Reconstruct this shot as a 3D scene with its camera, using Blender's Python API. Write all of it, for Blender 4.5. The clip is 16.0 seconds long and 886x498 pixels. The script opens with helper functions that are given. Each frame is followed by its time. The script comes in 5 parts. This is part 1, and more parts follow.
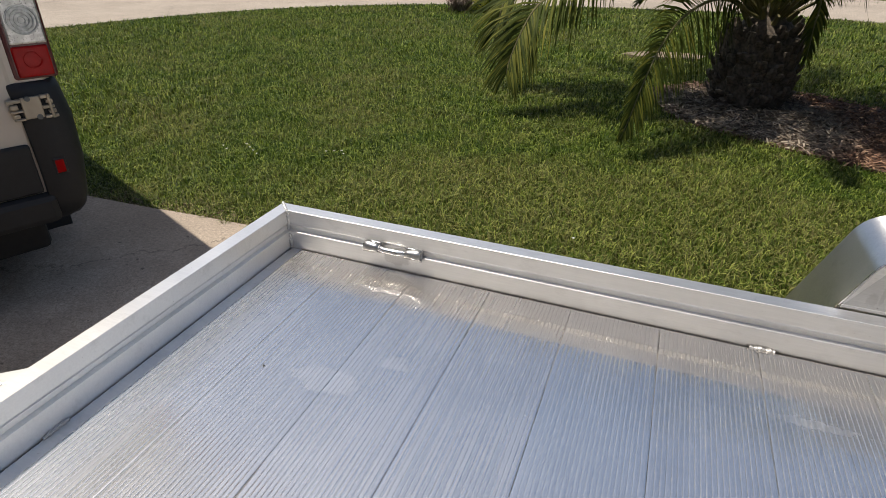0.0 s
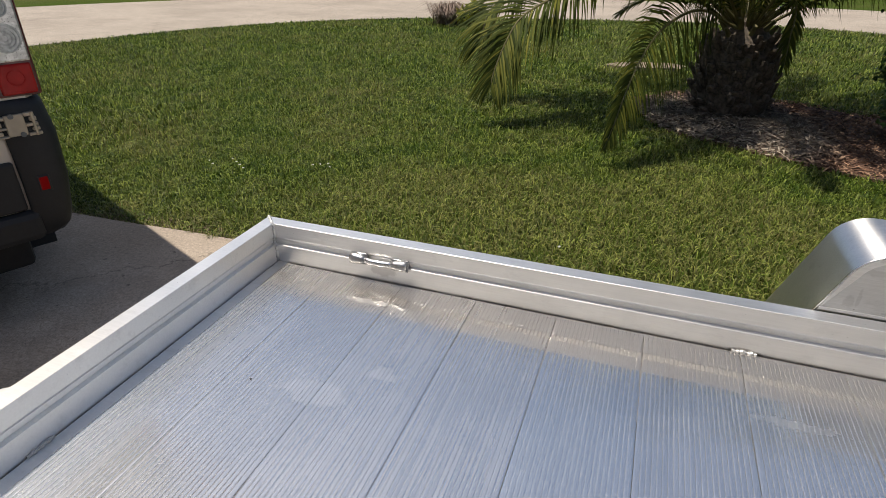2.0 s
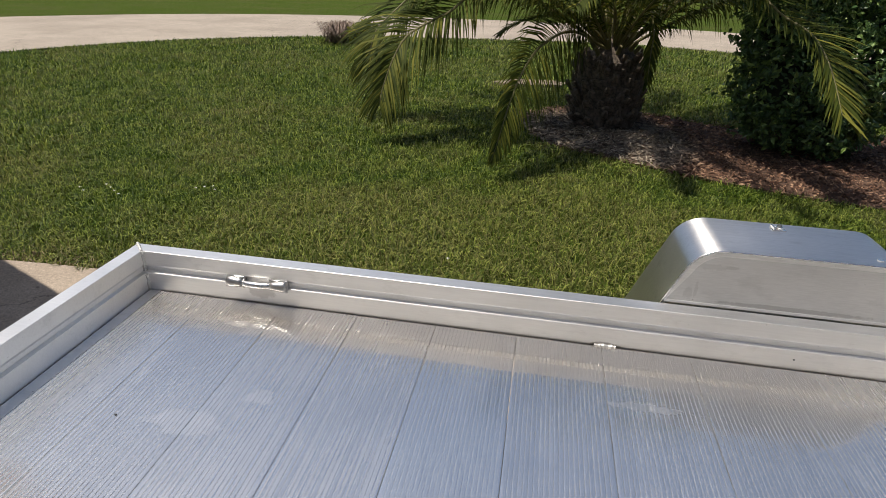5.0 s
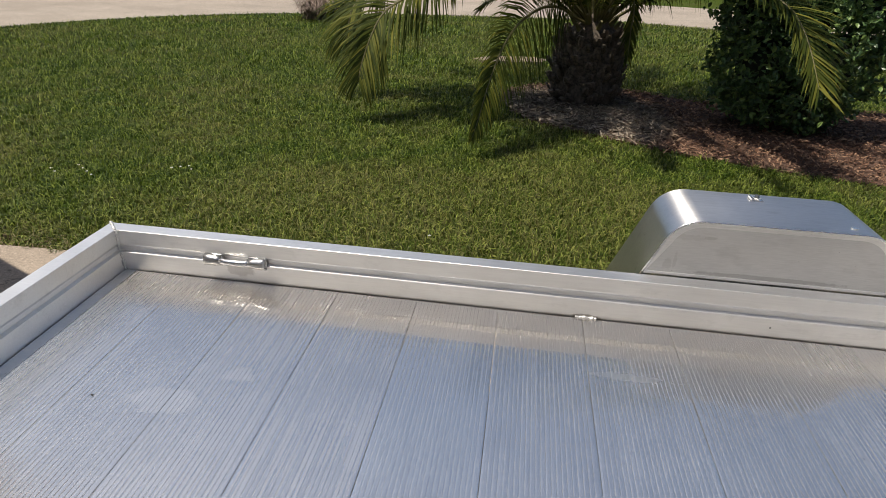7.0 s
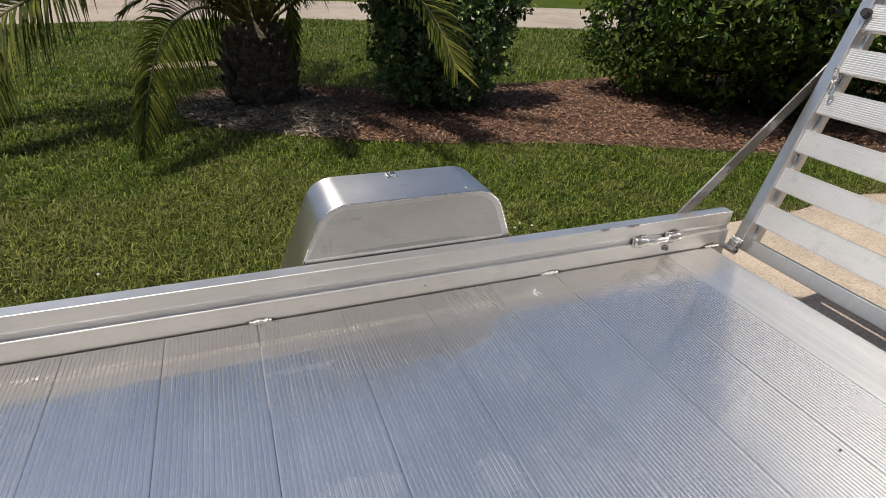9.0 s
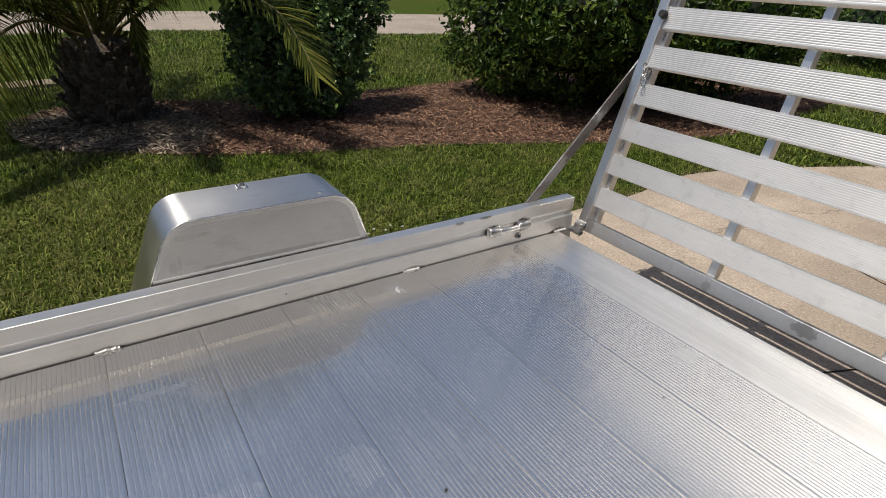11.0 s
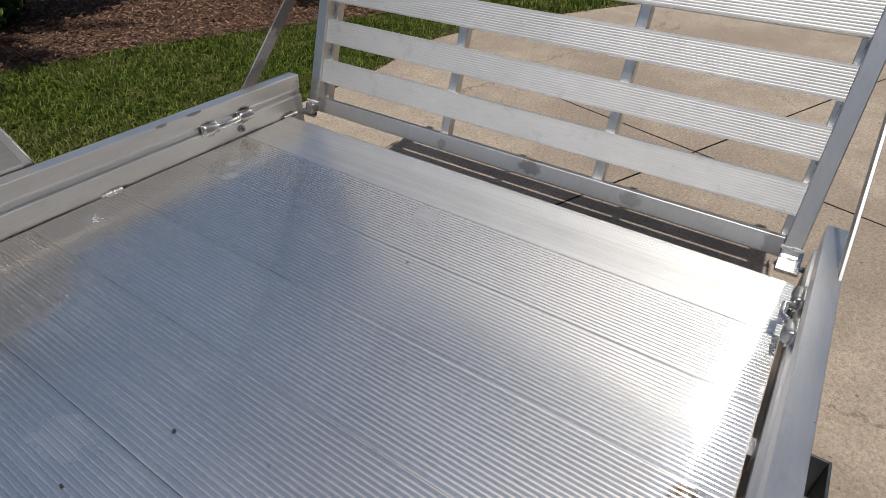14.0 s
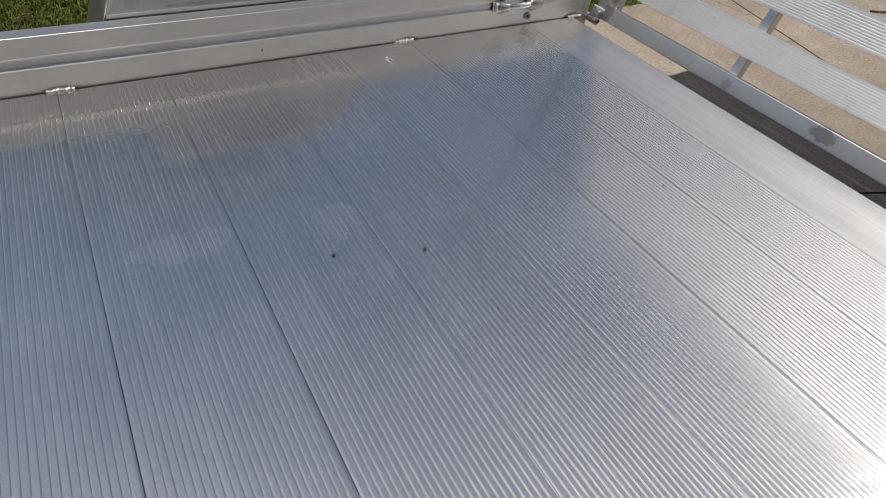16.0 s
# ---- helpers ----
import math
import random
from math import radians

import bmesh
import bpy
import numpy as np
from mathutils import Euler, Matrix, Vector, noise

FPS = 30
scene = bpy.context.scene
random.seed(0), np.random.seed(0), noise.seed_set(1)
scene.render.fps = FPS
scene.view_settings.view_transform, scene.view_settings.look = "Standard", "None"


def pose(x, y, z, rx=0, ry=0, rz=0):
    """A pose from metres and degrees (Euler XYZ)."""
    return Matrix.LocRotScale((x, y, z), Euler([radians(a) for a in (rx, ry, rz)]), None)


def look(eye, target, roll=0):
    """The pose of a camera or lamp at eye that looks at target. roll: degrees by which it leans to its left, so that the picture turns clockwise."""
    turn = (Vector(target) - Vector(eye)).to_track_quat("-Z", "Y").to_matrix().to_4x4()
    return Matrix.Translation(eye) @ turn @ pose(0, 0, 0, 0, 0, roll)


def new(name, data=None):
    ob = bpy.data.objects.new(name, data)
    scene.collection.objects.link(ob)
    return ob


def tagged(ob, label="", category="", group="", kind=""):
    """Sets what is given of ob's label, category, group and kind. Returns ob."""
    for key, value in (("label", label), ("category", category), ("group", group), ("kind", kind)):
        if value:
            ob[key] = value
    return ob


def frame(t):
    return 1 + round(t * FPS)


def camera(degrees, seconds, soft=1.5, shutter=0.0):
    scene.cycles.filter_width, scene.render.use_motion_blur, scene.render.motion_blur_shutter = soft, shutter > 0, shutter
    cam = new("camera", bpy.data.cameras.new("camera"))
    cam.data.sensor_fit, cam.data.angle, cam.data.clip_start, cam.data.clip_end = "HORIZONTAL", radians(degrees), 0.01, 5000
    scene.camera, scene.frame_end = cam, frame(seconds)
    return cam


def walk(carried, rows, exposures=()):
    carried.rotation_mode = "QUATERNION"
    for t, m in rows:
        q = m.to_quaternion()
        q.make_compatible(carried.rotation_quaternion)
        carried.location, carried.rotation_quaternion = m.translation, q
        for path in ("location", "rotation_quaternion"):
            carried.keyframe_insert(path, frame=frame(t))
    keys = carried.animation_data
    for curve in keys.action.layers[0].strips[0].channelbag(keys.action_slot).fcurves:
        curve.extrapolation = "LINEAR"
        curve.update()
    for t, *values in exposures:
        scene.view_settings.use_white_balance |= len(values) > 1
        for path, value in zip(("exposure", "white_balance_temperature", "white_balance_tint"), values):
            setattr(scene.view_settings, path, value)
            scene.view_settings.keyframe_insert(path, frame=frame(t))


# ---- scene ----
cam = camera(75.36, 16.0, soft=0.85)
PATH = [
    (0, (1.2328, -1.6053, 1.5269), (0.6139, 0.0307, 0.5565), 0.92),
    (0.5, (1.2317, -1.6045, 1.5265), (0.6505, 0.0287, 0.5285), 2.23),
    (1, (1.2148, -1.5928, 1.5214), (0.622, 0.0221, 0.5025), 2.16),
    (1.5, (1.2305, -1.6036, 1.5264), (0.6394, 0.047, 0.5635), 1.51),
    (2, (1.252, -1.6166, 1.5316), (0.6601, 0.0493, 0.5972), 0.45),
    (2.5, (1.2579, -1.6207, 1.5334), (0.6616, 0.0411, 0.5955), 1.38),
    (3, (1.2761, -1.5909, 1.5299), (0.689, 0.0693, 0.5807), 0.29),
    (3.5, (1.2974, -1.5995, 1.5291), (0.7608, 0.0796, 0.584), 0.92),
    (4, (1.3221, -1.6123, 1.5378), (0.8785, 0.1122, 0.6279), 0.98),
    (4.5, (1.355, -1.6236, 1.5437), (1.0075, 0.1321, 0.6509), 1.43),
    (4.7, (1.3656, -1.6291, 1.5502), (1.0555, 0.1413, 0.6735), 1.79),
    (6.8, (1.3643, -1.6317, 1.5386), (1.1111, 0.1181, 0.6045), 2.00),
    (7, (1.3742, -1.627, 1.5269), (1.146, 0.1243, 0.5894), 2.01),
    (7.5, (1.4268, -1.6259, 1.5269), (1.3916, 0.1371, 0.5828), 1.81),
    (8, (1.5022, -1.6317, 1.5347), (1.7666, 0.1188, 0.6051), 2.07),
    (8.5, (1.5737, -1.6433, 1.5326), (2.0333, 0.073, 0.6148), 1.96),
    (9, (1.6327, -1.6652, 1.5444), (2.2759, -0.008, 0.6279), 2.02),
    (9.5, (1.6642, -1.6838, 1.5526), (2.4664, -0.0928, 0.6448), 3.33),
    (9.7, (1.677, -1.704, 1.5595), (2.5134, -0.1164, 0.6755), 2.50),
    (11.8, (1.8192, -1.775, 1.5377), (2.8978, -0.3608, 0.6213), 2.33),
    (12, (1.8629, -1.7622, 1.5078), (2.973, -0.3815, 0.5792), 2.10),
    (12.5, (1.9416, -1.7898, 1.4851), (3.1397, -0.525, 0.5036), 1.07),
    (13, (1.9785, -1.797, 1.4598), (3.2488, -0.6642, 0.4097), 0.65),
    (13.5, (1.9782, -1.7897, 1.4396), (3.311, -0.7996, 0.3249), 0.88),
    (14, (1.9645, -1.8242, 1.4324), (3.3161, -0.9305, 0.2593), 1.07),
    (14.5, (1.9383, -1.8308, 1.4194), (3.2646, -0.9634, 0.1988), 0.82),
    (15, (1.8958, -1.816, 1.3945), (3.1094, -0.8937, 0.0999), 2.05),
    (15.5, (1.8148, -1.7851, 1.3571), (2.8635, -0.7496, 0.0052), 5.47),
    (16, (1.7528, -1.7654, 1.3329), (2.6061, -0.5799, -0.0339), 7.95),
]
# the clip's camera darkens its picture as the bright gate comes into view
EXPOSURES = [(0.0, 0.28, 6750, 10), (4.0, 0.25, 6750, 10), (8.0, 0.14, 6800, 10), (9.7, 0.03, 6700, 10), (11.8, -0.25, 6550, 10), (12.5, -0.37, 6450, 10), (14.0, -0.49, 6450, 10), (16.0, -0.56, 6420, 10)]
walk(cam, [(t, look(eye, target, roll)) for t, eye, target, roll in PATH], EXPOSURES)

# ---- light ----
SUN_TRAVEL = Vector((0.35, 0.05, -1.0)).normalized()
world = bpy.data.worlds.new("world")
scene.world = world
world.use_nodes = True
wn = world.node_tree
sky = wn.nodes.new("ShaderNodeTexSky")
sky.sky_type = "NISHITA"
sky.sun_disc = False
sky.sun_elevation = radians(70)
sky.sun_rotation = radians(262)
sky.air_density, sky.dust_density, sky.ozone_density = 1.0, 2.0, 1.0
wn.nodes["Background"].inputs[1].default_value = 0.097
wn.links.new(sky.outputs[0], wn.nodes["Background"].inputs[0])

sun = new("sun", bpy.data.lights.new("sun", "SUN"))
sun.data.energy = 4.8
sun.data.angle = radians(0.53)
sun.data.color = (1.0, 0.95, 0.87)
sun.matrix_world = Matrix.Translation((0, 0, 20)) @ SUN_TRAVEL.to_track_quat("-Z", "Y").to_matrix().to_4x4()


# ---- materials ----
class Nodes:
    """A small hand for writing a node material."""

    def __init__(self, name, mat=None, **values):
        self.mat = mat or bpy.data.materials.new(name)
        self.mat.use_nodes = True
        self.tree = self.mat.node_tree
        self.bsdf = self.tree.nodes["Principled BSDF"]
        for key, value in values.items():
            self.bsdf.inputs[key.replace("_", " ")].default_value = value

    def add(self, kind, **props):
        node = self.tree.nodes.new(kind)
        for key, value in props.items():
            if key == "operation":
                node.operation = value
            else:
                node.inputs[key.replace("_", " ")].default_value = value
        return node

    def link(self, a, b):
        self.tree.links.new(a, b)

    def place(self, scale=(1, 1, 1)):
        coord = self.tree.nodes.new("ShaderNodeTexCoord")
        mapping = self.tree.nodes.new("ShaderNodeMapping")
        mapping.inputs["Scale"].default_value = scale
        self.link(coord.outputs["Object"], mapping.inputs[0])
        return mapping.outputs[0]

    def world(self, scale=(1, 1, 1)):
        geometry = self.tree.nodes.new("ShaderNodeNewGeometry")
        mapping = self.tree.nodes.new("ShaderNodeMapping")
        mapping.inputs["Scale"].default_value = scale
        self.link(geometry.outputs["Position"], mapping.inputs[0])
        return mapping.outputs[0]

    def patch(self, at, size, scale, rag):
        """1 within an uneven ellipsoid round a place, 0 outside."""
        geometry = self.tree.nodes.new("ShaderNodeNewGeometry")
        offset = self.add("ShaderNodeVectorMath", operation="SUBTRACT")
        self.link(geometry.outputs["Position"], offset.inputs[0])
        offset.inputs[1].default_value = at
        share = self.add("ShaderNodeVectorMath", operation="DIVIDE")
        self.link(offset.outputs[0], share.inputs[0])
        share.inputs[1].default_value = size
        length = self.add("ShaderNodeVectorMath", operation="LENGTH")
        self.link(share.outputs[0], length.inputs[0])
        ragged = self.add("ShaderNodeMath", operation="MULTIPLY_ADD")
        self.link(self.noise(geometry.outputs["Position"], scale, 5, 0.7), ragged.inputs[0])
        ragged.inputs[1].default_value = rag * 2
        self.link(length.outputs["Value"], ragged.inputs[2])
        half = self.add("ShaderNodeMath", operation="MULTIPLY")
        self.link(ragged.outputs[0], half.inputs[0])
        half.inputs[1].default_value = 0.25
        return self.ramp(half.outputs[0], ((0.75 + rag) * 0.25, (1, 1, 1)), ((1.05 + rag) * 0.25, (0, 0, 0)))

    def noise(self, where, scale, detail=4.0, rough=0.55):
        node = self.add("ShaderNodeTexNoise", Scale=scale, Detail=detail, Roughness=rough)
        self.link(where, node.inputs["Vector"])
        return node.outputs["Fac"]

    def ramp(self, fac, *stops):
        node = self.tree.nodes.new("ShaderNodeValToRGB")
        while len(node.color_ramp.elements) < len(stops):
            node.color_ramp.elements.new(0.5)
        for element, (at, colour) in zip(node.color_ramp.elements, stops):
            element.position = at
            element.color = (*colour, 1)
        self.link(fac, node.inputs[0])
        return node.outputs[0]

    def mix(self, fac, a, b, blend="MIX"):
        node = self.tree.nodes.new("ShaderNodeMixRGB")
        node.blend_type = blend
        for value, socket in ((fac, node.inputs[0]), (a, node.inputs[1]), (b, node.inputs[2])):
            if isinstance(value, (int, float)):
                socket.default_value = value
            elif isinstance(value, tuple):
                socket.default_value = (*value, 1)
            else:
                self.link(value, socket)
        return node.outputs[0]

    def span(self, fac, low, high):
        node = self.tree.nodes.new("ShaderNodeMapRange")
        node.inputs["To Min"].default_value, node.inputs["To Max"].default_value = low, high
        self.link(fac, node.inputs[0])
        return node.outputs[0]

    def bump(self, height, strength=0.3, distance=0.005):
        node = self.tree.nodes.new("ShaderNodeBump")
        node.inputs["Strength"].default_value, node.inputs["Distance"].default_value = strength, distance
        self.link(height, node.inputs["Height"])
        self.link(node.outputs[0], self.bsdf.inputs["Normal"])

    def random(self):
        return self.tree.nodes.new("ShaderNodeObjectInfo").outputs["Random"]

    def random_blade(self):
        """A second chance per island, unlike the first."""
        node = self.add("ShaderNodeTexWhiteNoise")
        node.noise_dimensions = "1D"
        self.link(self.island(), node.inputs["W"])
        return node.outputs["Value"]

    def island(self):
        return self.tree.nodes.new("ShaderNodeNewGeometry").outputs["Random Per Island"]

    def to(self, socket, name):
        self.link(socket, self.bsdf.inputs[name])


def aluminium(name, low, high, rough_low, rough_high, streak=(1, 1, 1), bump=0.0):
    """Dull metal with streaks along one way and soft clouds of oxide, laid over the place itself so that no two pieces are alike."""
    n = Nodes(name, Metallic=1.0)
    where = n.world(streak)
    grain = n.noise(where, 60, 5)
    cloud = n.noise(n.world(), 4, 5)
    tone = n.mix(0.55, grain, cloud)
    colour = n.ramp(tone, (0.25, (low * 1.01, low, low * 0.985)), (0.75, (high * 1.01, high, high * 0.985)))
    # grey smears and a few dark specks
    smear = n.ramp(n.noise(n.world((1, 2.2, 2.2)), 9, 6, 0.7), (0.54, (0, 0, 0)), (0.74, (0.24, 0.24, 0.24)))
    colour = n.mix(smear, colour, (low * 0.55, low * 0.54, low * 0.52))
    speck = n.ramp(n.noise(n.world(), 70, 2), (0.20, (0.6, 0.6, 0.6)), (0.25, (0, 0, 0)))
    n.to(n.mix(speck, colour, (0.16, 0.15, 0.14)), "Base Color")
    n.to(n.mix(smear, n.span(n.mix(0.5, grain, cloud), rough_low, rough_high), (0.6, 0.6, 0.6)), "Roughness")
    if bump:
        n.bump(grain, bump, 0.001)
    return n.mat


def deck_aluminium(name, oxide):
    """The ribbed planks: streaks along the ribs, a warm film by the far rail, the shade of the gap there painted on,
    one rusty stain, pale scuffs and small dark spots.
    """
    n = Nodes(name, Metallic=1.0)
    grain = n.noise(n.world((12, 0.2, 1)), 8, 3)
    cloud = n.noise(n.world(), 2.6, 5)
    spots = n.noise(n.world(), 42, 2)
    tone = n.mix(0.6, grain, cloud)
    colour = n.ramp(tone, (0.25, (0.80, 0.80, 0.795)), (0.75, (0.93, 0.93, 0.92)))
    colour = n.mix(n.span(n.random(), 0.0, 0.22), colour, (0.55, 0.55, 0.55))
    colour = n.mix(n.ramp(spots, (0.20, (0.6, 0.6, 0.6)), (0.245, (0, 0, 0))), colour, (0.30, 0.29, 0.28))
    # the shade in the gap at the far rail, put into the plank colour
    gap_shade = n.patch((1.8, -0.002, 0.45), (4.0, 0.005, 0.2), 14, 0.4)
    colour = n.mix(gap_shade, colour, (0.12, 0.085, 0.06))
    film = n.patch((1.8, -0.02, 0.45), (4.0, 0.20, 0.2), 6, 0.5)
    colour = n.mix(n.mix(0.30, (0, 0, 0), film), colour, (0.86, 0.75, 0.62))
    rust = n.patch((2.640, -1.876, 0.45), (0.105, 0.042, 0.2), 30, 0.35)
    blotch = n.ramp(n.noise(n.world((1, 1.6, 1)), 75, 4, 0.65), (0.36, (0.25, 0.25, 0.25)), (0.60, (0.95, 0.95, 0.95)))
    colour = n.mix(n.mix(1.0, rust, blotch, "MULTIPLY"), colour, (0.27, 0.175, 0.095))
    stain = n.patch((2.686, -1.893, 0.45), (0.060, 0.020, 0.2), 60, 0.7)
    colour = n.mix(n.mix(0.62, (0, 0, 0), n.mix(1.0, stain, blotch, "MULTIPLY")), colour, (0.06, 0.036, 0.018))
    for at, size in (((3.10, -0.150, 0.45), (0.030, 0.022, 0.2)), ((3.185, -0.125, 0.45), (0.014, 0.045, 0.2)), ((3.03, -0.222, 0.45), (0.03, 0.02, 0.2))):
        colour = n.mix(n.mix(0.6, (0, 0, 0), n.patch(at, size, 30, 1.0)), colour, (0.97, 0.95, 0.92))
    scuff = n.patch((2.60, -0.105, 0.45), (0.03, 0.035, 0.2), 90, 1.2)
    colour = n.mix(scuff, colour, (0.95, 0.95, 0.95))
    n.to(colour, "Base Color")
    rough = n.span(n.mix(0.75, grain, cloud), 0.09, 0.165)
    # die lines along the ribs spread the gloss across them
    n.bsdf.inputs["Anisotropic"].default_value = 1.0
    across = n.tree.nodes.new("ShaderNodeCombineXYZ")
    across.inputs[0].default_value = 1.0
    n.link(across.outputs[0], n.bsdf.inputs["Tangent"])
    n.to(n.mix(gap_shade, rough, (0.7, 0.7, 0.7)), "Roughness")
    # worn metal: a dull coat of oxide over the polished ribs
    dull = n.tree.nodes.new("ShaderNodeBsdfPrincipled")
    dull.inputs["Metallic"].default_value, dull.inputs["Roughness"].default_value = 1.0, 0.54
    # worn scratches along the ribs
    worn = n.tree.nodes.new("ShaderNodeBsdfPrincipled")
    worn.inputs["Metallic"].default_value, worn.inputs["Roughness"].default_value, worn.inputs["Anisotropic"].default_value = 1.0, 0.60, 0.8
    n.link(colour, worn.inputs["Base Color"])
    n.link(across.outputs[0], worn.inputs["Tangent"])
    ribs = n.tree.nodes.new("ShaderNodeMixShader")
    ribs.inputs[0].default_value = 0.15
    n.link(n.bsdf.outputs[0], ribs.inputs[1])
    n.link(worn.outputs[0], ribs.inputs[2])
    n.link(colour, dull.inputs["Base Color"])
    both = n.tree.nodes.new("ShaderNodeMixShader")
    smudge = None
    for at, size, scale, rag in (((1.743, -0.282, 0.45), (0.13, 0.018, 0.2), 26, 0.9), ((0.52, -0.60, 0.45), (0.10, 0.05, 0.2), 18, 1.0), ((0.66, -0.47, 0.45), (0.05, 0.03, 0.2), 30, 1.1), ((0.44, -0.142, 0.45), (0.10, 0.016, 0.2), 30, 1.0),
                                 ((3.10, -0.150, 0.45), (0.040, 0.030, 0.2), 24, 0.8), ((3.10, -0.155, 0.45), (0.026, 0.018, 0.2), 24, 0.8), ((3.185, -0.12, 0.45), (0.016, 0.055, 0.2), 24, 0.8), ((3.03, -0.22, 0.45), (0.03, 0.03, 0.2), 24, 0.8), ((3.21, -0.93, 0.45), (0.06, 0.05, 0.2), 22, 1.0), ((2.94, -0.78, 0.45), (0.05, 0.12, 0.2), 16, 0.9), ((1.80, -0.76, 0.45), (0.12, 0.05, 0.2), 18, 1.0), ((2.13, -0.81, 0.45), (0.05, 0.07, 0.2), 20, 1.0)):
        one = n.patch(at, size, scale, rag)
        smudge = one if smudge is None else n.mix(1.0, smudge, one, "ADD")
    streaks = n.ramp(grain, (0.35, (0, 0, 0)), (0.65, (1, 1, 1)))
    haze = n.mix(0.05, n.mix(1.0, n.span(n.mix(0.25, cloud, streaks), 0.01 + oxide, 0.15 + oxide), n.span(n.random(), 0.0, 0.05), "ADD"), smudge, "ADD")
    n.link(haze, both.inputs[0])
    n.link(ribs.outputs[0], both.inputs[1])
    n.link(dull.outputs[0], both.inputs[2])
    n.link(both.outputs[0], n.tree.nodes["Material Output"].inputs["Surface"])
    return n.mat


def brush(mat, way, amount):
    """Fine scratches that spread the gloss along one way."""
    bsdf = mat.node_tree.nodes["Principled BSDF"]
    bsdf.inputs["Anisotropic"].default_value = amount
    spread = mat.node_tree.nodes.new("ShaderNodeCombineXYZ")
    for k in range(3):
        spread.inputs[k].default_value = way[k]
    mat.node_tree.links.new(spread.outputs[0], bsdf.inputs["Tangent"])


def blemish(mat, marks):
    """Dark marks, heat and grime among them: (place, size, scale, raggedness, strength) each."""
    n = Nodes(mat.name, mat)
    link = n.bsdf.inputs["Base Color"].links[0]
    colour = link.from_socket
    for at, size, scale, rag, strength in marks:
        colour = n.mix(n.mix(strength, (0, 0, 0), n.patch(at, size, scale, rag)), colour, (0.11, 0.092, 0.08))
    n.to(colour, "Base Color")


MILL = aluminium("mill_aluminium", 0.72, 0.86, 0.36, 0.50, (0.15, 2.5, 2.5))
RAIL_METAL = MILL.copy()
RAIL_METAL.name = "scorched_rail_aluminium"
blemish(RAIL_METAL, (((3.135, 0.0, 0.530), (0.050, 0.03, 0.030), 40, 0.5, 0.95), ((3.296, 0.0, 0.530), (0.050, 0.03, 0.032), 40, 0.5, 0.95), ((0.355, 0.0, 0.530), (0.042, 0.03, 0.022), 40, 0.5, 0.8), ((0.515, 0.0, 0.530), (0.042, 0.03, 0.022), 40, 0.5, 0.8),
                     ((0.45, 0.0, 0.495), (0.055, 0.01, 0.026), 35, 1.0, 0.3), ((3.270, 0.0, 0.482), (0.020, 0.01, 0.016), 60, 0.5, 0.6), ((3.515, 0.0, 0.452), (0.055, 0.02, 0.018), 50, 0.6, 0.75), ((2.735, 0.0, 0.452), (0.050, 0.02, 0.014), 50, 0.6, 0.6), ((1.645, 0.0, 0.452), (0.050, 0.02, 0.014), 50, 0.6, 0.6),
                     ((2.958, 0.004, 0.606), (0.024, 0.008, 0.01), 90, 0.6, 0.6), ((3.088, 0.004, 0.606), (0.038, 0.009, 0.01), 90, 0.6, 0.65), ((3.60, 0.01, 0.50), (0.05, 0.03, 0.09), 30, 0.6, 0.35),
                     # the last mark darkens the foot of the near rail along the deck
                     ((3.26, -1.966, 0.50), (0.12, 0.03, 0.06), 30, 0.6, 0.55), ((2.9, -1.968, 0.455), (0.80, 0.02, 0.022), 25, 0.6, 0.6)))
DECK = deck_aluminium("deck_aluminium", 0.0)
DECK_END = deck_aluminium("hazy_deck_aluminium", 0.15)
SLAT = aluminium("slat_aluminium", 0.62, 0.76, 0.50, 0.64, (2.5, 0.2, 2.5))
SHEET = aluminium("brushed_sheet_aluminium", 0.62, 0.90, 0.30, 0.48, (0.2, 4, 4))
brush(SHEET, (0.12, 1, 0.06), 0.85)
TUBE = aluminium("smooth_tube_aluminium", 0.62, 0.74, 0.32, 0.44, (1.5, 1.5, 0.15))
WELD = aluminium("weld_bead_aluminium", 0.42, 0.66, 0.55, 0.75, (1, 1, 1), 0.6)
BOTTOM = TUBE.copy()
BOTTOM.name = "smudged_tube_aluminium"
blemish(BOTTOM, (((3.64, -1.075, 0.482), (0.08, 0.046, 0.024), 45, 0.8, 0.50), ((3.64, -1.44, 0.478), (0.05, 0.040, 0.024), 50, 0.6, 0.30), ((3.64, -0.70, 0.470), (0.05, 0.020, 0.020), 60, 0.6, 0.30), ((3.64, -1.87, 0.478), (0.05, 0.03, 0.05), 40, 0.6, 0.4), ((3.64, -0.07, 0.478), (0.05, 0.03, 0.05), 40, 0.6, 0.4)))
BRACE = aluminium("stained_flat_bar", 0.26, 0.50, 0.42, 0.6, (2, 2, 2))
blemish(BRACE, (((3.40, 0.05, 0.62), (0.10, 0.06, 0.09), 25, 0.9, 0.55), ((3.62, 0.04, 0.86), (0.12, 0.06, 0.13), 25, 0.9, 0.7), ((3.80, 0.03, 1.06), (0.10, 0.06, 0.12), 30, 0.8, 0.75)))
CAST = aluminium("bright_cast_aluminium", 0.7, 0.85, 0.18, 0.3)


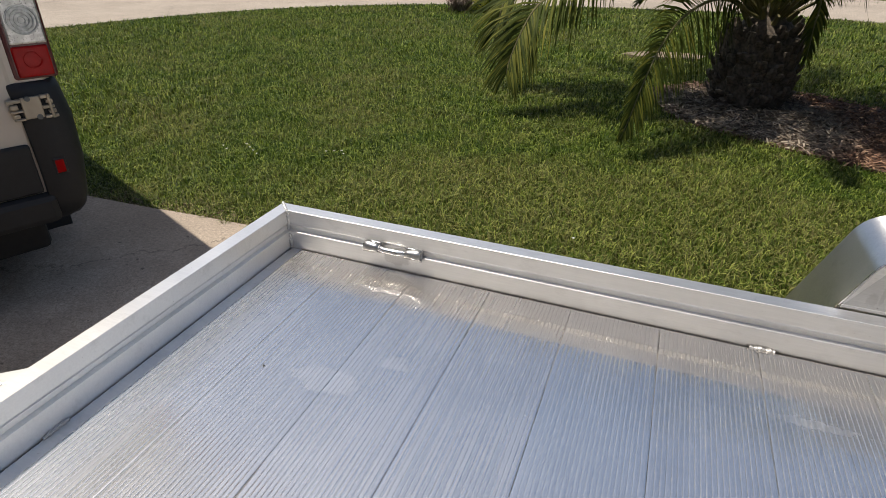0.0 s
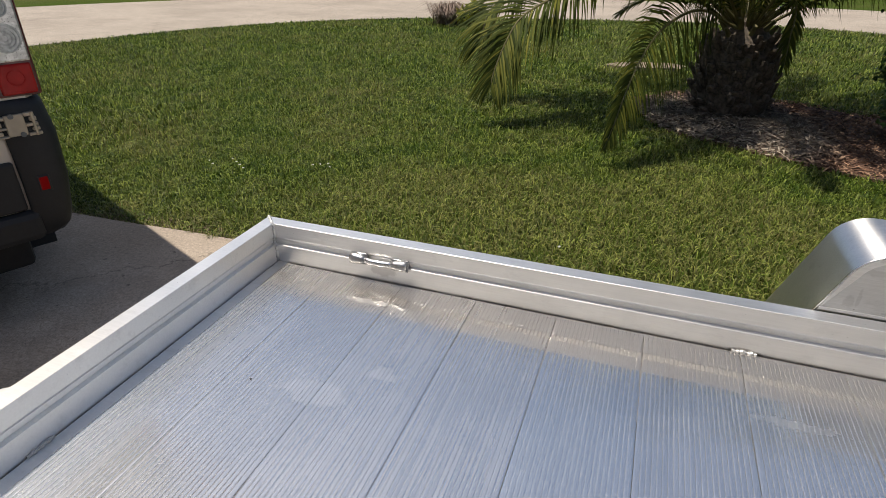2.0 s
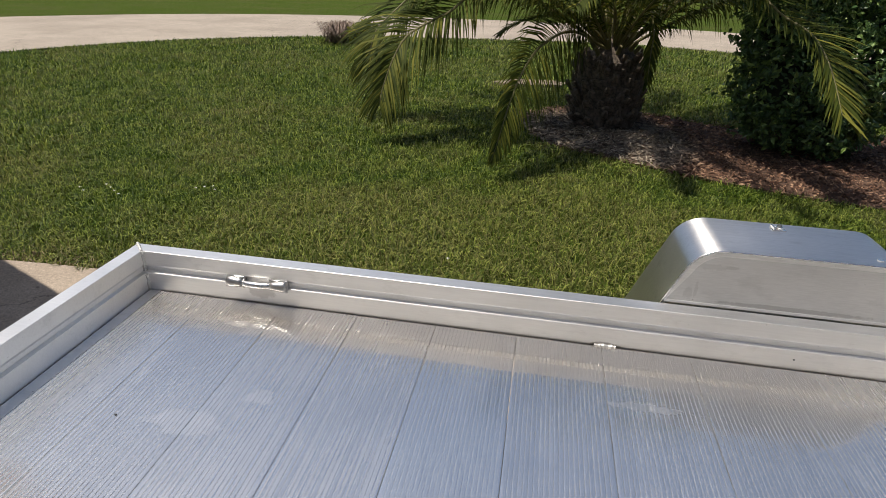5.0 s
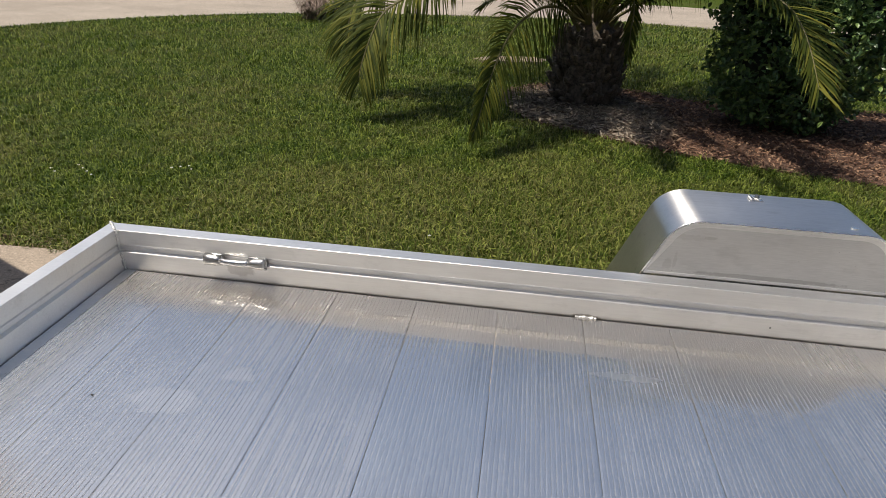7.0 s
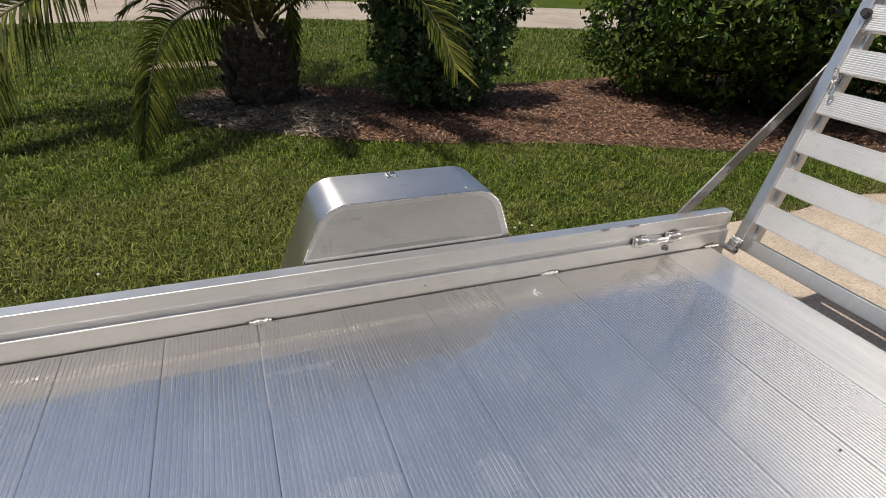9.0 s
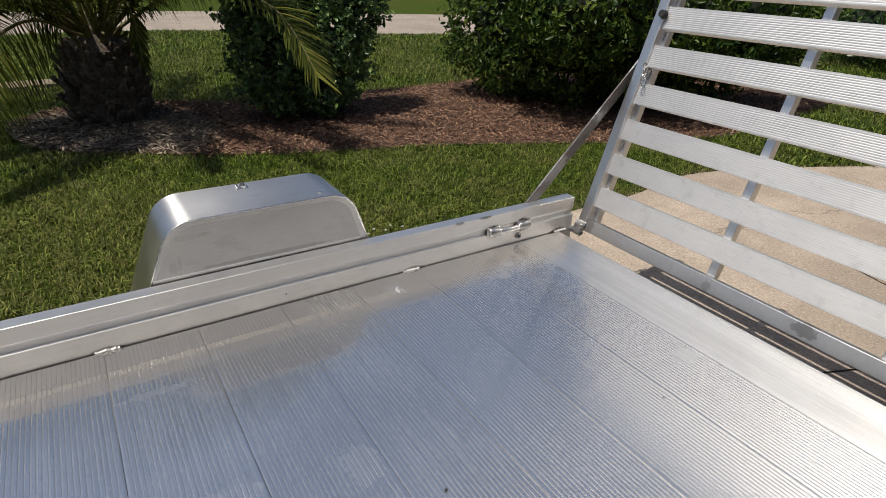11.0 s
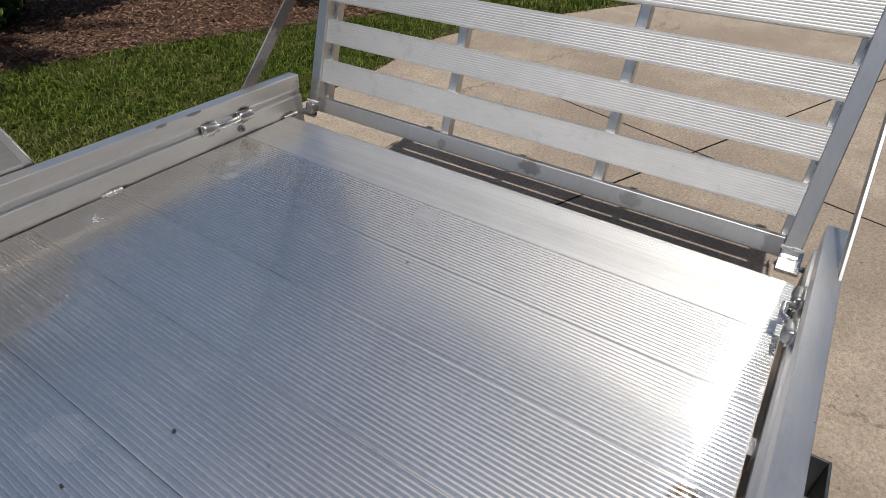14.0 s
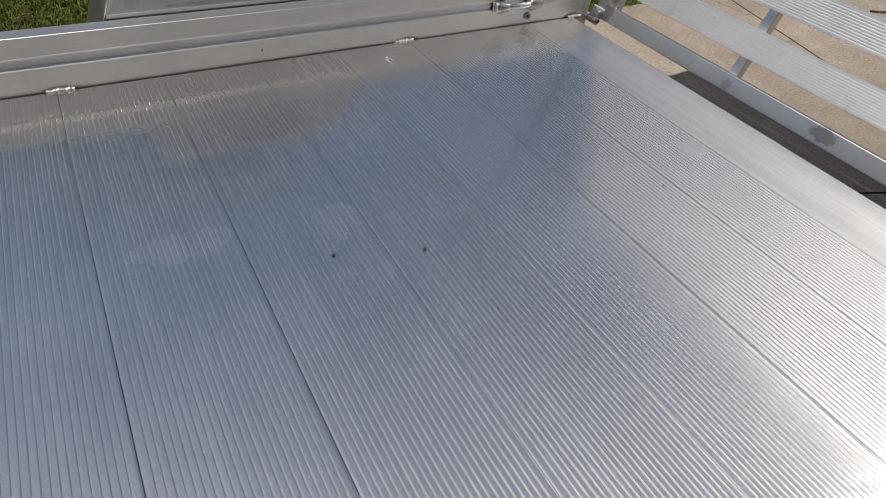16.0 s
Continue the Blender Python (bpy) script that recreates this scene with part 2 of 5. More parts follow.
def plain(name, colour, rough=0.5, metal=0.0, spread=0.15, scale=12, bump=0.0):
    n = Nodes(name, Metallic=metal)
    where = n.place()
    tone = n.noise(where, scale, 5)
    dark = tuple(c * (1 - spread) for c in colour)
    light = tuple(min(1, c * (1 + spread)) for c in colour)
    n.to(n.ramp(tone, (0.3, dark), (0.7, light)), "Base Color")
    n.to(n.span(n.noise(where, scale * 4, 3), rough * 0.85, min(1, rough * 1.2)), "Roughness")
    if bump:
        n.bump(n.noise(where, scale * 12, 3), bump, 0.002)
    return n.mat


DARK_STEEL = plain("dark_galvanised_steel", (0.13, 0.14, 0.15), 0.45, 0.8)
BLACK_RUBBER = plain("black_rubber", (0.02, 0.02, 0.021), 0.8)
BLACK_PLASTIC = plain("black_textured_plastic", (0.012, 0.0125, 0.014), 0.6, bump=0.3, scale=30)
# tan and darker than white: shade and driveway bounce put into the paint
VAN_SHADED_WHITE = plain("shaded_white_van_paint", (0.58, 0.515, 0.435), 0.25, spread=0.03, scale=3)
STEEL = plain("pale_hinge_steel", (0.40, 0.34, 0.26), 0.4, 0.35)
CHROME = plain("lamp_reflector", (0.46, 0.46, 0.46), 0.28, 0.7, 0.35, 45)
RED_LENS = plain("red_lamp_lens", (0.34, 0.006, 0.006), 0.16, spread=0.2, scale=20)
RED_LENS.node_tree.nodes["Principled BSDF"].inputs["Specular IOR Level"].default_value = 0.15
CLEAR_LENS = plain("grey_ribbed_lens", (0.38, 0.4, 0.4), 0.12, 0.3, 0.3, 60)
GLASS_DARK = plain("dark_window_glass", (0.01, 0.012, 0.014), 0.04, spread=0.02)


def concrete(name, a, b, stain):
    """Weathered concrete: blotches at three scales, sand grain, dark pits and hairline cracks."""
    n = Nodes(name, Roughness=0.92, Specular_IOR_Level=0.25)
    where = n.place()
    big = n.noise(where, 0.55, 6, 0.65)
    mid = n.noise(where, 5, 7, 0.7)
    fine = n.noise(where, 130, 4, 0.75)
    pits = n.noise(where, 30, 2, 0.5)
    base = n.ramp(mid, (0.36, a), (0.64, b))
    base = n.mix(n.ramp(big, (0.44, (0, 0, 0)), (0.62, (0.85, 0.85, 0.85))), base, stain)
    base = n.mix(n.ramp(fine, (0.37, (0.65, 0.65, 0.65)), (0.53, (0, 0, 0))), base, tuple(c * 0.5 for c in a))
    base = n.mix(n.ramp(fine, (0.58, (0, 0, 0)), (0.74, (0.3, 0.3, 0.3))), base, tuple(min(1, c * 1.5) for c in b))
    sand = n.noise(where, 55, 5, 0.8)
    base = n.mix(n.ramp(sand, (0.40, (0.5, 0.5, 0.5)), (0.50, (0, 0, 0))), base, tuple(c * 0.6 for c in stain))
    base = n.mix(n.ramp(sand, (0.55, (0, 0, 0)), (0.66, (0.35, 0.35, 0.35))), base, tuple(min(1, c * 1.35) for c in b))
    blot = n.noise(where, 1.7, 7, 0.75)
    base = n.mix(n.ramp(blot, (0.52, (0, 0, 0)), (0.68, (0.45, 0.45, 0.45))), base, tuple(c * 0.78 for c in stain))
    base = n.mix(n.ramp(pits, (0.26, (0.8, 0.8, 0.8)), (0.31, (0, 0, 0))), base, tuple(c * 0.4 for c in stain))
    cell = n.add("ShaderNodeTexVoronoi", Scale=0.42)
    cell.feature = "DISTANCE_TO_EDGE"
    bent = n.add("ShaderNodeVectorMath", operation="MULTIPLY_ADD")
    wander = n.add("ShaderNodeTexNoise", Scale=3.0, Detail=6.0, Roughness=0.7)
    n.link(where, wander.inputs["Vector"])
    n.link(wander.outputs["Color"], bent.inputs[0])
    bent.inputs[1].default_value = (0.5, 0.5, 0.5)
    n.link(where, bent.inputs[2])
    n.link(bent.outputs[0], cell.inputs["Vector"])
    crack = n.mix(n.ramp(big, (0.40, (0, 0, 0)), (0.50, (1, 1, 1))), (0, 0, 0), n.ramp(cell.outputs["Distance"], (0.0, (0.8, 0.8, 0.8)), (0.0035, (0, 0, 0))))
    base = n.mix(crack, base, tuple(c * 0.35 for c in stain))
    n.to(base, "Base Color")
    n.bump(n.mix(0.35, fine, mid), 0.6, 0.004)
    return n.mat


DRIVE = concrete("driveway_concrete", (0.385, 0.318, 0.252), (0.50, 0.415, 0.332), (0.29, 0.238, 0.188))
STREET = concrete("street_concrete", (0.32, 0.275, 0.225), (0.38, 0.325, 0.27), (0.26, 0.22, 0.18))


def turf():
    n = Nodes("turf", Roughness=0.95, Specular_IOR_Level=0.05)
    where = n.place()
    big = n.noise(where, 0.7, 5, 0.6)
    fine = n.noise(where, 55, 4, 0.7)
    green = n.ramp(fine, (0.3, (0.020, 0.036, 0.005)), (0.7, (0.075, 0.108, 0.016)))
    dry = n.ramp(fine, (0.3, (0.04, 0.04, 0.014)), (0.7, (0.11, 0.11, 0.04)))
    n.to(n.mix(n.ramp(big, (0.45, (0, 0, 0)), (0.7, (0.6, 0.6, 0.6))), green, dry), "Base Color")
    n.bump(fine, 1.0, 0.03)
    return n.mat


TURF = turf()


def leafy(name, dark, mid, light, rough=0.45, patch=0.0, patch_colour=(0, 0, 0), glow=0.0, dry=None):
    n = Nodes(name, Roughness=rough, Specular_IOR_Level=0.25)
    colour = n.ramp(n.island(), (0.0, dark), (0.6, mid), (1.0, light))
    if patch:
        big = n.mix(0.4, n.noise(n.place(), 0.8, 4), n.noise(n.place(), 4.5, 4))
        share = n.ramp(big, (0.44, (0, 0, 0)), (0.62, (1, 1, 1)))
        if dry:
            share = n.mix(0.8, share, n.patch(*dry), "SCREEN")
        straw = n.mix(n.random_blade(), (0, 0, 0), share)
        colour = n.mix(n.mix(patch, (0, 0, 0), straw), colour, patch_colour)
    n.to(colour, "Base Color")
    if glow:
        through_light = n.tree.nodes.new("ShaderNodeBsdfTranslucent")
        n.link(colour, through_light.inputs["Color"])
        both = n.tree.nodes.new("ShaderNodeMixShader")
        both.inputs[0].default_value = glow
        n.link(n.bsdf.outputs[0], both.inputs[1])
        n.link(through_light.outputs[0], both.inputs[2])
        n.link(both.outputs[0], n.tree.nodes["Material Output"].inputs["Surface"])
    return n.mat


BLADE = leafy("grass_blade", (0.012, 0.030, 0.002), (0.064, 0.112, 0.008), (0.29, 0.345, 0.065), 0.5, 0.6, (0.30, 0.245, 0.10), 0.3, ((1.3, 1.7, 0.0), (2.6, 1.0, 2.0), 1.4, 0.6))
LEAF = leafy("hedge_leaf", (0.020, 0.046, 0.009), (0.048, 0.094, 0.014), (0.14, 0.185, 0.027), 0.42, glow=0.24)
SMALL_LEAF = leafy("shrub_leaf", (0.030, 0.064, 0.022), (0.080, 0.150, 0.050), (0.22, 0.32, 0.09), 0.34, glow=0.2)
SMALL_LEAF.node_tree.nodes["Principled BSDF"].inputs["Specular IOR Level"].default_value = 0.45
FROND = leafy("palm_frond", (0.030, 0.044, 0.008), (0.076, 0.094, 0.015), (0.20, 0.19, 0.032), 0.62, glow=0.3)
FROND.node_tree.nodes["Principled BSDF"].inputs["Specular IOR Level"].default_value = 0.12
def mulch_chip():
    """Reddish chips, older and greyer under the palm."""
    n = Nodes("mulch_chip", Roughness=0.9)
    fresh = n.ramp(n.island(), (0.0, (0.030, 0.013, 0.008)), (0.6, (0.13, 0.062, 0.034)), (1.0, (0.34, 0.21, 0.13)))
    old = n.ramp(n.island(), (0.0, (0.05, 0.04, 0.032)), (0.6, (0.17, 0.135, 0.10)), (1.0, (0.36, 0.30, 0.23)))
    n.to(n.mix(n.patch((1.9, 4.5, 0.0), (1.1, 1.3, 3.0), 2, 0.3), fresh, old), "Base Color")
    return n.mat


BARK = plain("palm_boot", (0.098, 0.076, 0.056), 0.9, spread=0.65, scale=25, bump=0.6)
STALK = plain("palm_stalk", (0.13, 0.115, 0.04), 0.6, spread=0.3)
TWIG = plain("shrub_wood", (0.06, 0.045, 0.03), 0.9)
MULCH = mulch_chip()
MULCH_BED = plain("mulch_bed", (0.09, 0.05, 0.032), 0.95, spread=0.5, scale=40, bump=0.8)


# ---- building helpers ----
def mesh_of(name, bm, material, smooth=False):
    me = bpy.data.meshes.new(name)
    bm.to_mesh(me)
    bm.free()
    me.materials.append(material)
    if smooth:
        me.polygons.foreach_set("use_smooth", [True] * len(me.polygons))
    return me


def part(name, bm, material, parent, label="", smooth=False):
    ob = new(name, mesh_of(name, bm, material, smooth))
    ob.parent = parent
    return tagged(ob, label)


def thing(name, label, category, at=None, kind="", group=""):
    ob = new(name)
    if at is not None:
        ob.matrix_world = at
    return tagged(ob, label, category, group, kind)


def box(x0, x1, y0, y1, z0, z1, bevel=0.0, bm=None):
    own = bm is None
    b = bmesh.new()
    bmesh.ops.create_cube(b, size=1, matrix=Matrix.LocRotScale(((x0 + x1) / 2, (y0 + y1) / 2, (z0 + z1) / 2), None, (x1 - x0, y1 - y0, z1 - z0)))
    if bevel:
        bmesh.ops.bevel(b, geom=b.edges[:], offset=bevel, segments=2, profile=0.5, affect="EDGES")
    if own:
        return b
    join(bm, b)
    return bm


def join(bm, other, m=None):
    """Adds the faces of another bmesh, moved by m, and frees it."""
    if m is not None:
        bmesh.ops.transform(other, matrix=m, verts=other.verts)
    me = bpy.data.meshes.new("tmp")
    other.to_mesh(me)
    other.free()
    bm.from_mesh(me)
    bpy.data.meshes.remove(me)
    return bm


def rod(a, b, radius, segments=10, radius2=None, bm=None):
    a, b = Vector(a), Vector(b)
    own = bmesh.new()
    m = Matrix.Translation((a + b) / 2) @ (b - a).to_track_quat("Z", "Y").to_matrix().to_4x4()
    bmesh.ops.create_cone(own, cap_ends=True, segments=segments, radius1=radius, radius2=radius if radius2 is None else radius2, depth=(b - a).length, matrix=m)
    return own if bm is None else join(bm, own)


def tube(points, radius, segments=8):
    """A round bar along a line of points; radius may be a function of 0..1."""
    bm = bmesh.new()
    points = [Vector(p) for p in points]
    rings = []
    side = None
    for i, p in enumerate(points):
        ahead = (points[min(i + 1, len(points) - 1)] - points[max(i - 1, 0)]).normalized()
        if side is None:
            side = ahead.orthogonal().normalized()
        side = (side - ahead * side.dot(ahead)).normalized()
        up = ahead.cross(side)
        r = radius(i / (len(points) - 1)) if callable(radius) else radius
        rings.append([bm.verts.new(p + r * (math.cos(k * math.tau / segments) * side + math.sin(k * math.tau / segments) * up)) for k in range(segments)])
    for low, high in zip(rings, rings[1:]):
        for k in range(segments):
            bm.faces.new((low[k], low[(k + 1) % segments], high[(k + 1) % segments], high[k]))
    bm.faces.new(rings[0][::-1])
    bm.faces.new(rings[-1])
    return bm


def extrude_profile(profile, a, b, mitre_a=0.0, mitre_b=0.0):
    """A closed profile of (across, up) points drawn along x from a to b; the mitres shear the ends by across."""
    bm = bmesh.new()
    low = [bm.verts.new((a + mitre_a * u, u, v)) for u, v in profile]
    high = [bm.verts.new((b + mitre_b * u, u, v)) for u, v in profile]
    count = len(profile)
    for i in range(count):
        bm.faces.new((low[i], low[(i + 1) % count], high[(i + 1) % count], high[i]))
    bm.faces.new(low[::-1])
    bm.faces.new(high)
    bmesh.ops.recalc_face_normals(bm, faces=bm.faces)
    return bm


def sheet(points, z0, z1):
    """A flat slab over an outline of (x, y)."""
    bm = bmesh.new()
    top = [bm.verts.new((x, y, z1)) for x, y in points]
    low = [bm.verts.new((x, y, z0)) for x, y in points]
    bm.faces.new(top)
    for i in range(len(points)):
        j = (i + 1) % len(points)
        bm.faces.new((top[i], low[i], low[j], top[j]))
    bmesh.ops.triangulate(bm, faces=[f for f in bm.faces if len(f.verts) > 4])
    bmesh.ops.recalc_face_normals(bm, faces=bm.faces)
    return bm


def curve_through(points, steps=6):
    """A smooth line through (x, y) points."""
    out = []
    pts = [points[0], *points, points[-1]]
    for i in range(1, len(pts) - 2):
        p0, p1, p2, p3 = (np.array(pts[i + k], float) for k in (-1, 0, 1, 2))
        for s in range(steps):
            t = s / steps
            out.append(tuple(0.5 * (2 * p1 + (p2 - p0) * t + (2 * p0 - 5 * p1 + 4 * p2 - p3) * t**2 + (3 * p1 - p0 - 3 * p2 + p3) * t**3)))
    out.append(tuple(points[-1]))
    return out


def strip(name, one, two, z, material, count=80):
    """A band between two lines of (x, y), at height z."""
    bm = bmesh.new()

    def spaced(line):
        line = np.array(line)
        way = np.r_[0, np.cumsum(np.hypot(*np.diff(line, axis=0).T))]
        at = np.linspace(0, way[-1], count)
        return np.stack([np.interp(at, way, line[:, k]) for k in (0, 1)], 1)

    a = [bm.verts.new((x, y, z)) for x, y in spaced(one)]
    b = [bm.verts.new((x, y, z)) for x, y in spaced(two)]
    low = [bm.verts.new((v.co.x, v.co.y, z - 0.2)) for v in a]
    for i in range(count - 1):
        bm.faces.new((a[i], a[i + 1], b[i + 1], b[i]))
        bm.faces.new((low[i], low[i + 1], a[i + 1], a[i]))
    bmesh.ops.recalc_face_normals(bm, faces=bm.faces)
    return mesh_of(name, bm, material)


def inside(x, y, outline):
    """Which of the points lie in an outline."""
    outline = np.array(outline)
    hit = np.zeros(len(x), bool)
    for (x0, y0), (x1, y1) in zip(outline, np.roll(outline, -1, 0)):
        if y0 != y1:
            hit ^= ((y0 > y) != (y1 > y)) & (x < (x1 - x0) * (y - y0) / (y1 - y0) + x0)
    return hit


def raw_mesh(name, verts, faces, material):
    me = bpy.data.meshes.new(name)
    me.from_pydata(verts.tolist() if hasattr(verts, "tolist") else verts, [], faces)
    me.materials.append(material)
    return me


# ---- ground ----
ground = new("ground", mesh_of("ground", sheet([(-400, -400), (400, -400), (400, 400), (-400, 400)], -0.3, -0.03), TURF))
tagged(ground, "green lawn turf with dry patches", "ground", kind="structure")

DRIVE_EDGE = curve_through([(-6.0, 0.70), (-2.1, 0.75), (-0.9, 0.80), (3.0, 0.88), (4.5, 0.93), (5.25, 0.95), (5.85, 1.05), (6.3, 1.02), (7.1, 0.75), (8.4, 0.10), (8.95, -0.42), (9.3, -0.72), (9.95, -0.92), (10.4, -1.3)])
DRIVE_OUTLINE = [(-30, 0.68)] + DRIVE_EDGE + [(11.6, -1.6), (16, -2.2), (16, -14), (-30, -14)]


def cut_slab(outline, cuts):
    """The slab's top and rim, sawn along lines (point, way); the saw cuts stay open."""
    bm = sheet(outline, -0.25, 0.0)
    for (px, py), (wx, wy) in cuts:
        side = Vector((-wy, wx, 0)).normalized()
        for sign in (-1, 1):
            bmesh.ops.bisect_plane(bm, geom=bm.verts[:] + bm.edges[:] + bm.faces[:], plane_co=Vector((px, py, 0)) + side * sign * 0.006, plane_no=side)
        gone = [f for f in bm.faces if abs((f.calc_center_median() - Vector((px, py, 0))).dot(side)) < 0.0055]
        bmesh.ops.delete(bm, geom=gone, context="FACES")
    return bm


driveway = new("driveway", mesh_of("driveway", cut_slab(DRIVE_OUTLINE, (((5.25, -1.385), (1.31, -0.527)), ((5.45, -0.58), (0.286, 0.958)))), DRIVE))
tagged(driveway, "tan weathered concrete driveway slab with saw-cut joints", "driveway", kind="structure")
part("joint_soil", sheet(DRIVE_OUTLINE, -0.06, -0.012), plain("dark_joint_soil", (0.05, 0.04, 0.03), 0.95), driveway)

ROAD_NEAR = curve_through([(-11, 0.0), (-9.5, 3.0), (-8.7, 5.6), (-8.0, 7.8), (-6.9, 9.8), (-5.2, 11.5), (-3.4, 12.5), (0, 13.5), (3.5, 13.8), (6, 13.0), (8.3, 11.8), (10.3, 11.1), (14, 10.0), (30, 6.0)])
ROAD_FAR = curve_through([(-22, 0), (-18, 5), (-15.5, 9.5), (-13.0, 13.5), (-9.5, 16.8), (-5, 18.8), (0, 19.6), (5, 19.3), (9, 18.2), (12.4, 16.9), (18, 15), (34, 11)])
road = new("road", strip("road", ROAD_NEAR, ROAD_FAR, -0.005, STREET))
tagged(road, "pale concrete street curving round the lawn", "road", kind="structure")

BED = curve_through([(1.10, 5.3), (1.2, 4.75), (1.45, 4.2), (2.0, 3.85), (2.8, 3.4), (3.75, 3.06), (4.5, 2.87), (5.1, 2.62), (5.84, 2.3), (6.5, 2.0), (7.6, 1.75), (8.8, 1.85), (10.0, 2.05), (11.0, 2.25), (11.7, 2.8), (12.0, 4.4), (10.5, 5.6), (8.2, 5.7), (6.4, 5.5), (5.4, 5.45), (3.6, 5.4), (2.7, 5.8), (1.6, 5.9), (1.10, 5.3)])[:-1]
bed = new("mulch_bed", mesh_of("mulch_bed", sheet(BED, -0.1, -0.008), MULCH_BED))
tagged(bed, "reddish brown bark mulch planting bed", "mulch bed", kind="structure")
rng = np.random.default_rng(3)


def mulch_chips(count):
    """Small bent slivers of bark lying at all angles over the bed."""
    x, y = rng.uniform(1.0, 12.0, count * 2), rng.uniform(1.7, 6.0, count * 2)
    keep = inside(x + rng.normal(0, 0.035, len(x)), y + rng.normal(0, 0.035, len(x)), BED)
    x, y = x[keep][:count], y[keep][:count]
    n = len(x)
    turn = rng.uniform(0, math.tau, n)
    long, wide = rng.uniform(0.008, 0.026, n), rng.uniform(0.003, 0.007, n)
    old = x < 2.9
    long[old] *= rng.uniform(1.0, 3.2, old.sum())
    z = rng.uniform(-0.006, 0.022, n)
    tip = rng.normal(0, 0.25, n)
    a, b = np.stack([np.cos(turn), np.sin(turn), tip], 1) * long[:, None], np.stack([-np.sin(turn), np.cos(turn), rng.normal(0, 0.35, n)], 1) * wide[:, None]
    centre = np.stack([x, y, z], 1)
    up = np.array([0, 0, 0.004])
    verts = np.stack([centre - a - b, centre - a * 0.9 + b, centre + up + a * 0.1 - b * 1.1, centre + up + b * 1.1, centre + a - b * 0.7, centre + a * 0.9 + b * 0.8], 1).reshape(-1, 3)
    faces = []
    for k in range(0, 6 * n, 6):
        faces += [(k, k + 2, k + 3, k + 1), (k + 2, k + 4, k + 5, k + 3)]
    return raw_mesh("mulch", verts, faces, MULCH)


mulch = new("bark_mulch", mulch_chips(72000))
tagged(mulch, "loose reddish brown and grey bark chips", "mulch", kind="stuff")


# ---- trailer ----
DECK_Z, WIDTH, RAIL_END = 0.45, 1.965, 3.60
trailer = thing("utility_trailer", "bare aluminium utility trailer with ribbed deck, ramp gate up", "trailer")

# side rails: (out from the deck, up)
RAIL = [(0.0, 0.36), (0.0, 0.5180), (0.0008, 0.5192), (0.0036, 0.5198), (0.0130, 0.5228), (0.0130, 0.5385), (0.0050, 0.5502), (0.0036, 0.5508), (0.0030, 0.5522), (0.0030, 0.6042), (0.0040, 0.605), (0.0552, 0.605), (0.056, 0.6042), (0.056, 0.36)]
part("side_rail", extrude_profile(RAIL, 0.0, RAIL_END, -1.0, 0.0), RAIL_METAL, trailer)
near = extrude_profile([(-u, v) for u, v in RAIL], 0.0, RAIL_END, 1.0, 0.0)
bmesh.ops.translate(near, vec=(0, -WIDTH, 0), verts=near.verts)
part("side_rail", near, RAIL_METAL, trailer)
front = extrude_profile(RAIL, -WIDTH, 0.0, -1.0, 1.0)
bmesh.ops.transform(front, matrix=Matrix(((0, -1, 0, 0), (1, 0, 0, 0), (0, 0, 1, 0), (0, 0, 0, 1))), verts=front.verts)
part("front_rail", front, RAIL_METAL, trailer)

# deck planks with ribs across the trailer
PITCH, RIBS, PLANK = 0.2765, 22, 1.946


def plank_mesh(width, ribs, length, thick, rib, name, material, edge=0.006):
    """A ribbed plank: x across the ribs, y along them, top at z 0; rib: the (across, up) line of one rib."""
    step = (width - 2 * edge - 0.0006) / ribs
    profile = [(0.0001, -thick), (0.0001, -0.0002), (0.0003, 0.0)]
    for i in range(ribs):
        profile += [(edge + 0.0003 + (i + u) * step, v) for u, v in (rib if i else rib[3:])]
    profile += [(width - 0.0003, 0.0), (width - 0.0001, -0.0002), (width - 0.0001, -thick)]
    bm = bmesh.new()
    a = [bm.verts.new((u, 0, v)) for u, v in profile]
    b = [bm.verts.new((u, -length, v)) for u, v in profile]
    for i in range(len(profile)):
        j = (i + 1) % len(profile)
        f = bm.faces.new((a[i], b[i], b[j], a[j]))
        f.smooth = 2 < i < len(profile) - 4 and name == "slat" or abs(profile[i][1] - profile[j][1]) < 0.0001
    # the ends have corners of their own, so that the ribs stay straight in the light
    bm.faces.new([bm.verts.new(v.co) for v in a])
    bm.faces.new([bm.verts.new(v.co) for v in b[::-1]])
    bmesh.ops.recalc_face_normals(bm, faces=bm.faces)
    return mesh_of(name, bm, material)


# narrow v-grooves between wide, hardly crowned ribs
FLAT_RIB = [(0.0, 0.0), (0.031, -0.0007), (0.062, 0.0), (0.30, 0.0), (0.55, 0.0), (0.80, 0.0)]
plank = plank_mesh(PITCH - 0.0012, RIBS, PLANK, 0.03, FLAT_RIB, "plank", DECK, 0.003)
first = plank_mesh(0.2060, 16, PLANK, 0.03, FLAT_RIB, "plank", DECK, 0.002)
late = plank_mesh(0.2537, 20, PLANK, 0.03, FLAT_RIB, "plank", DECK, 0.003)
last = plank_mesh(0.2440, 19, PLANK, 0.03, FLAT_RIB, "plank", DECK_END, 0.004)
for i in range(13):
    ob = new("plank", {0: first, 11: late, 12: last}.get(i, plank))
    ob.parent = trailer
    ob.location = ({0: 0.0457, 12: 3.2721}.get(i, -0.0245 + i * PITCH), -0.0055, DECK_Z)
    ob.rotation_euler = (0, radians(0.04 * math.sin(i * 2.3)), 0)
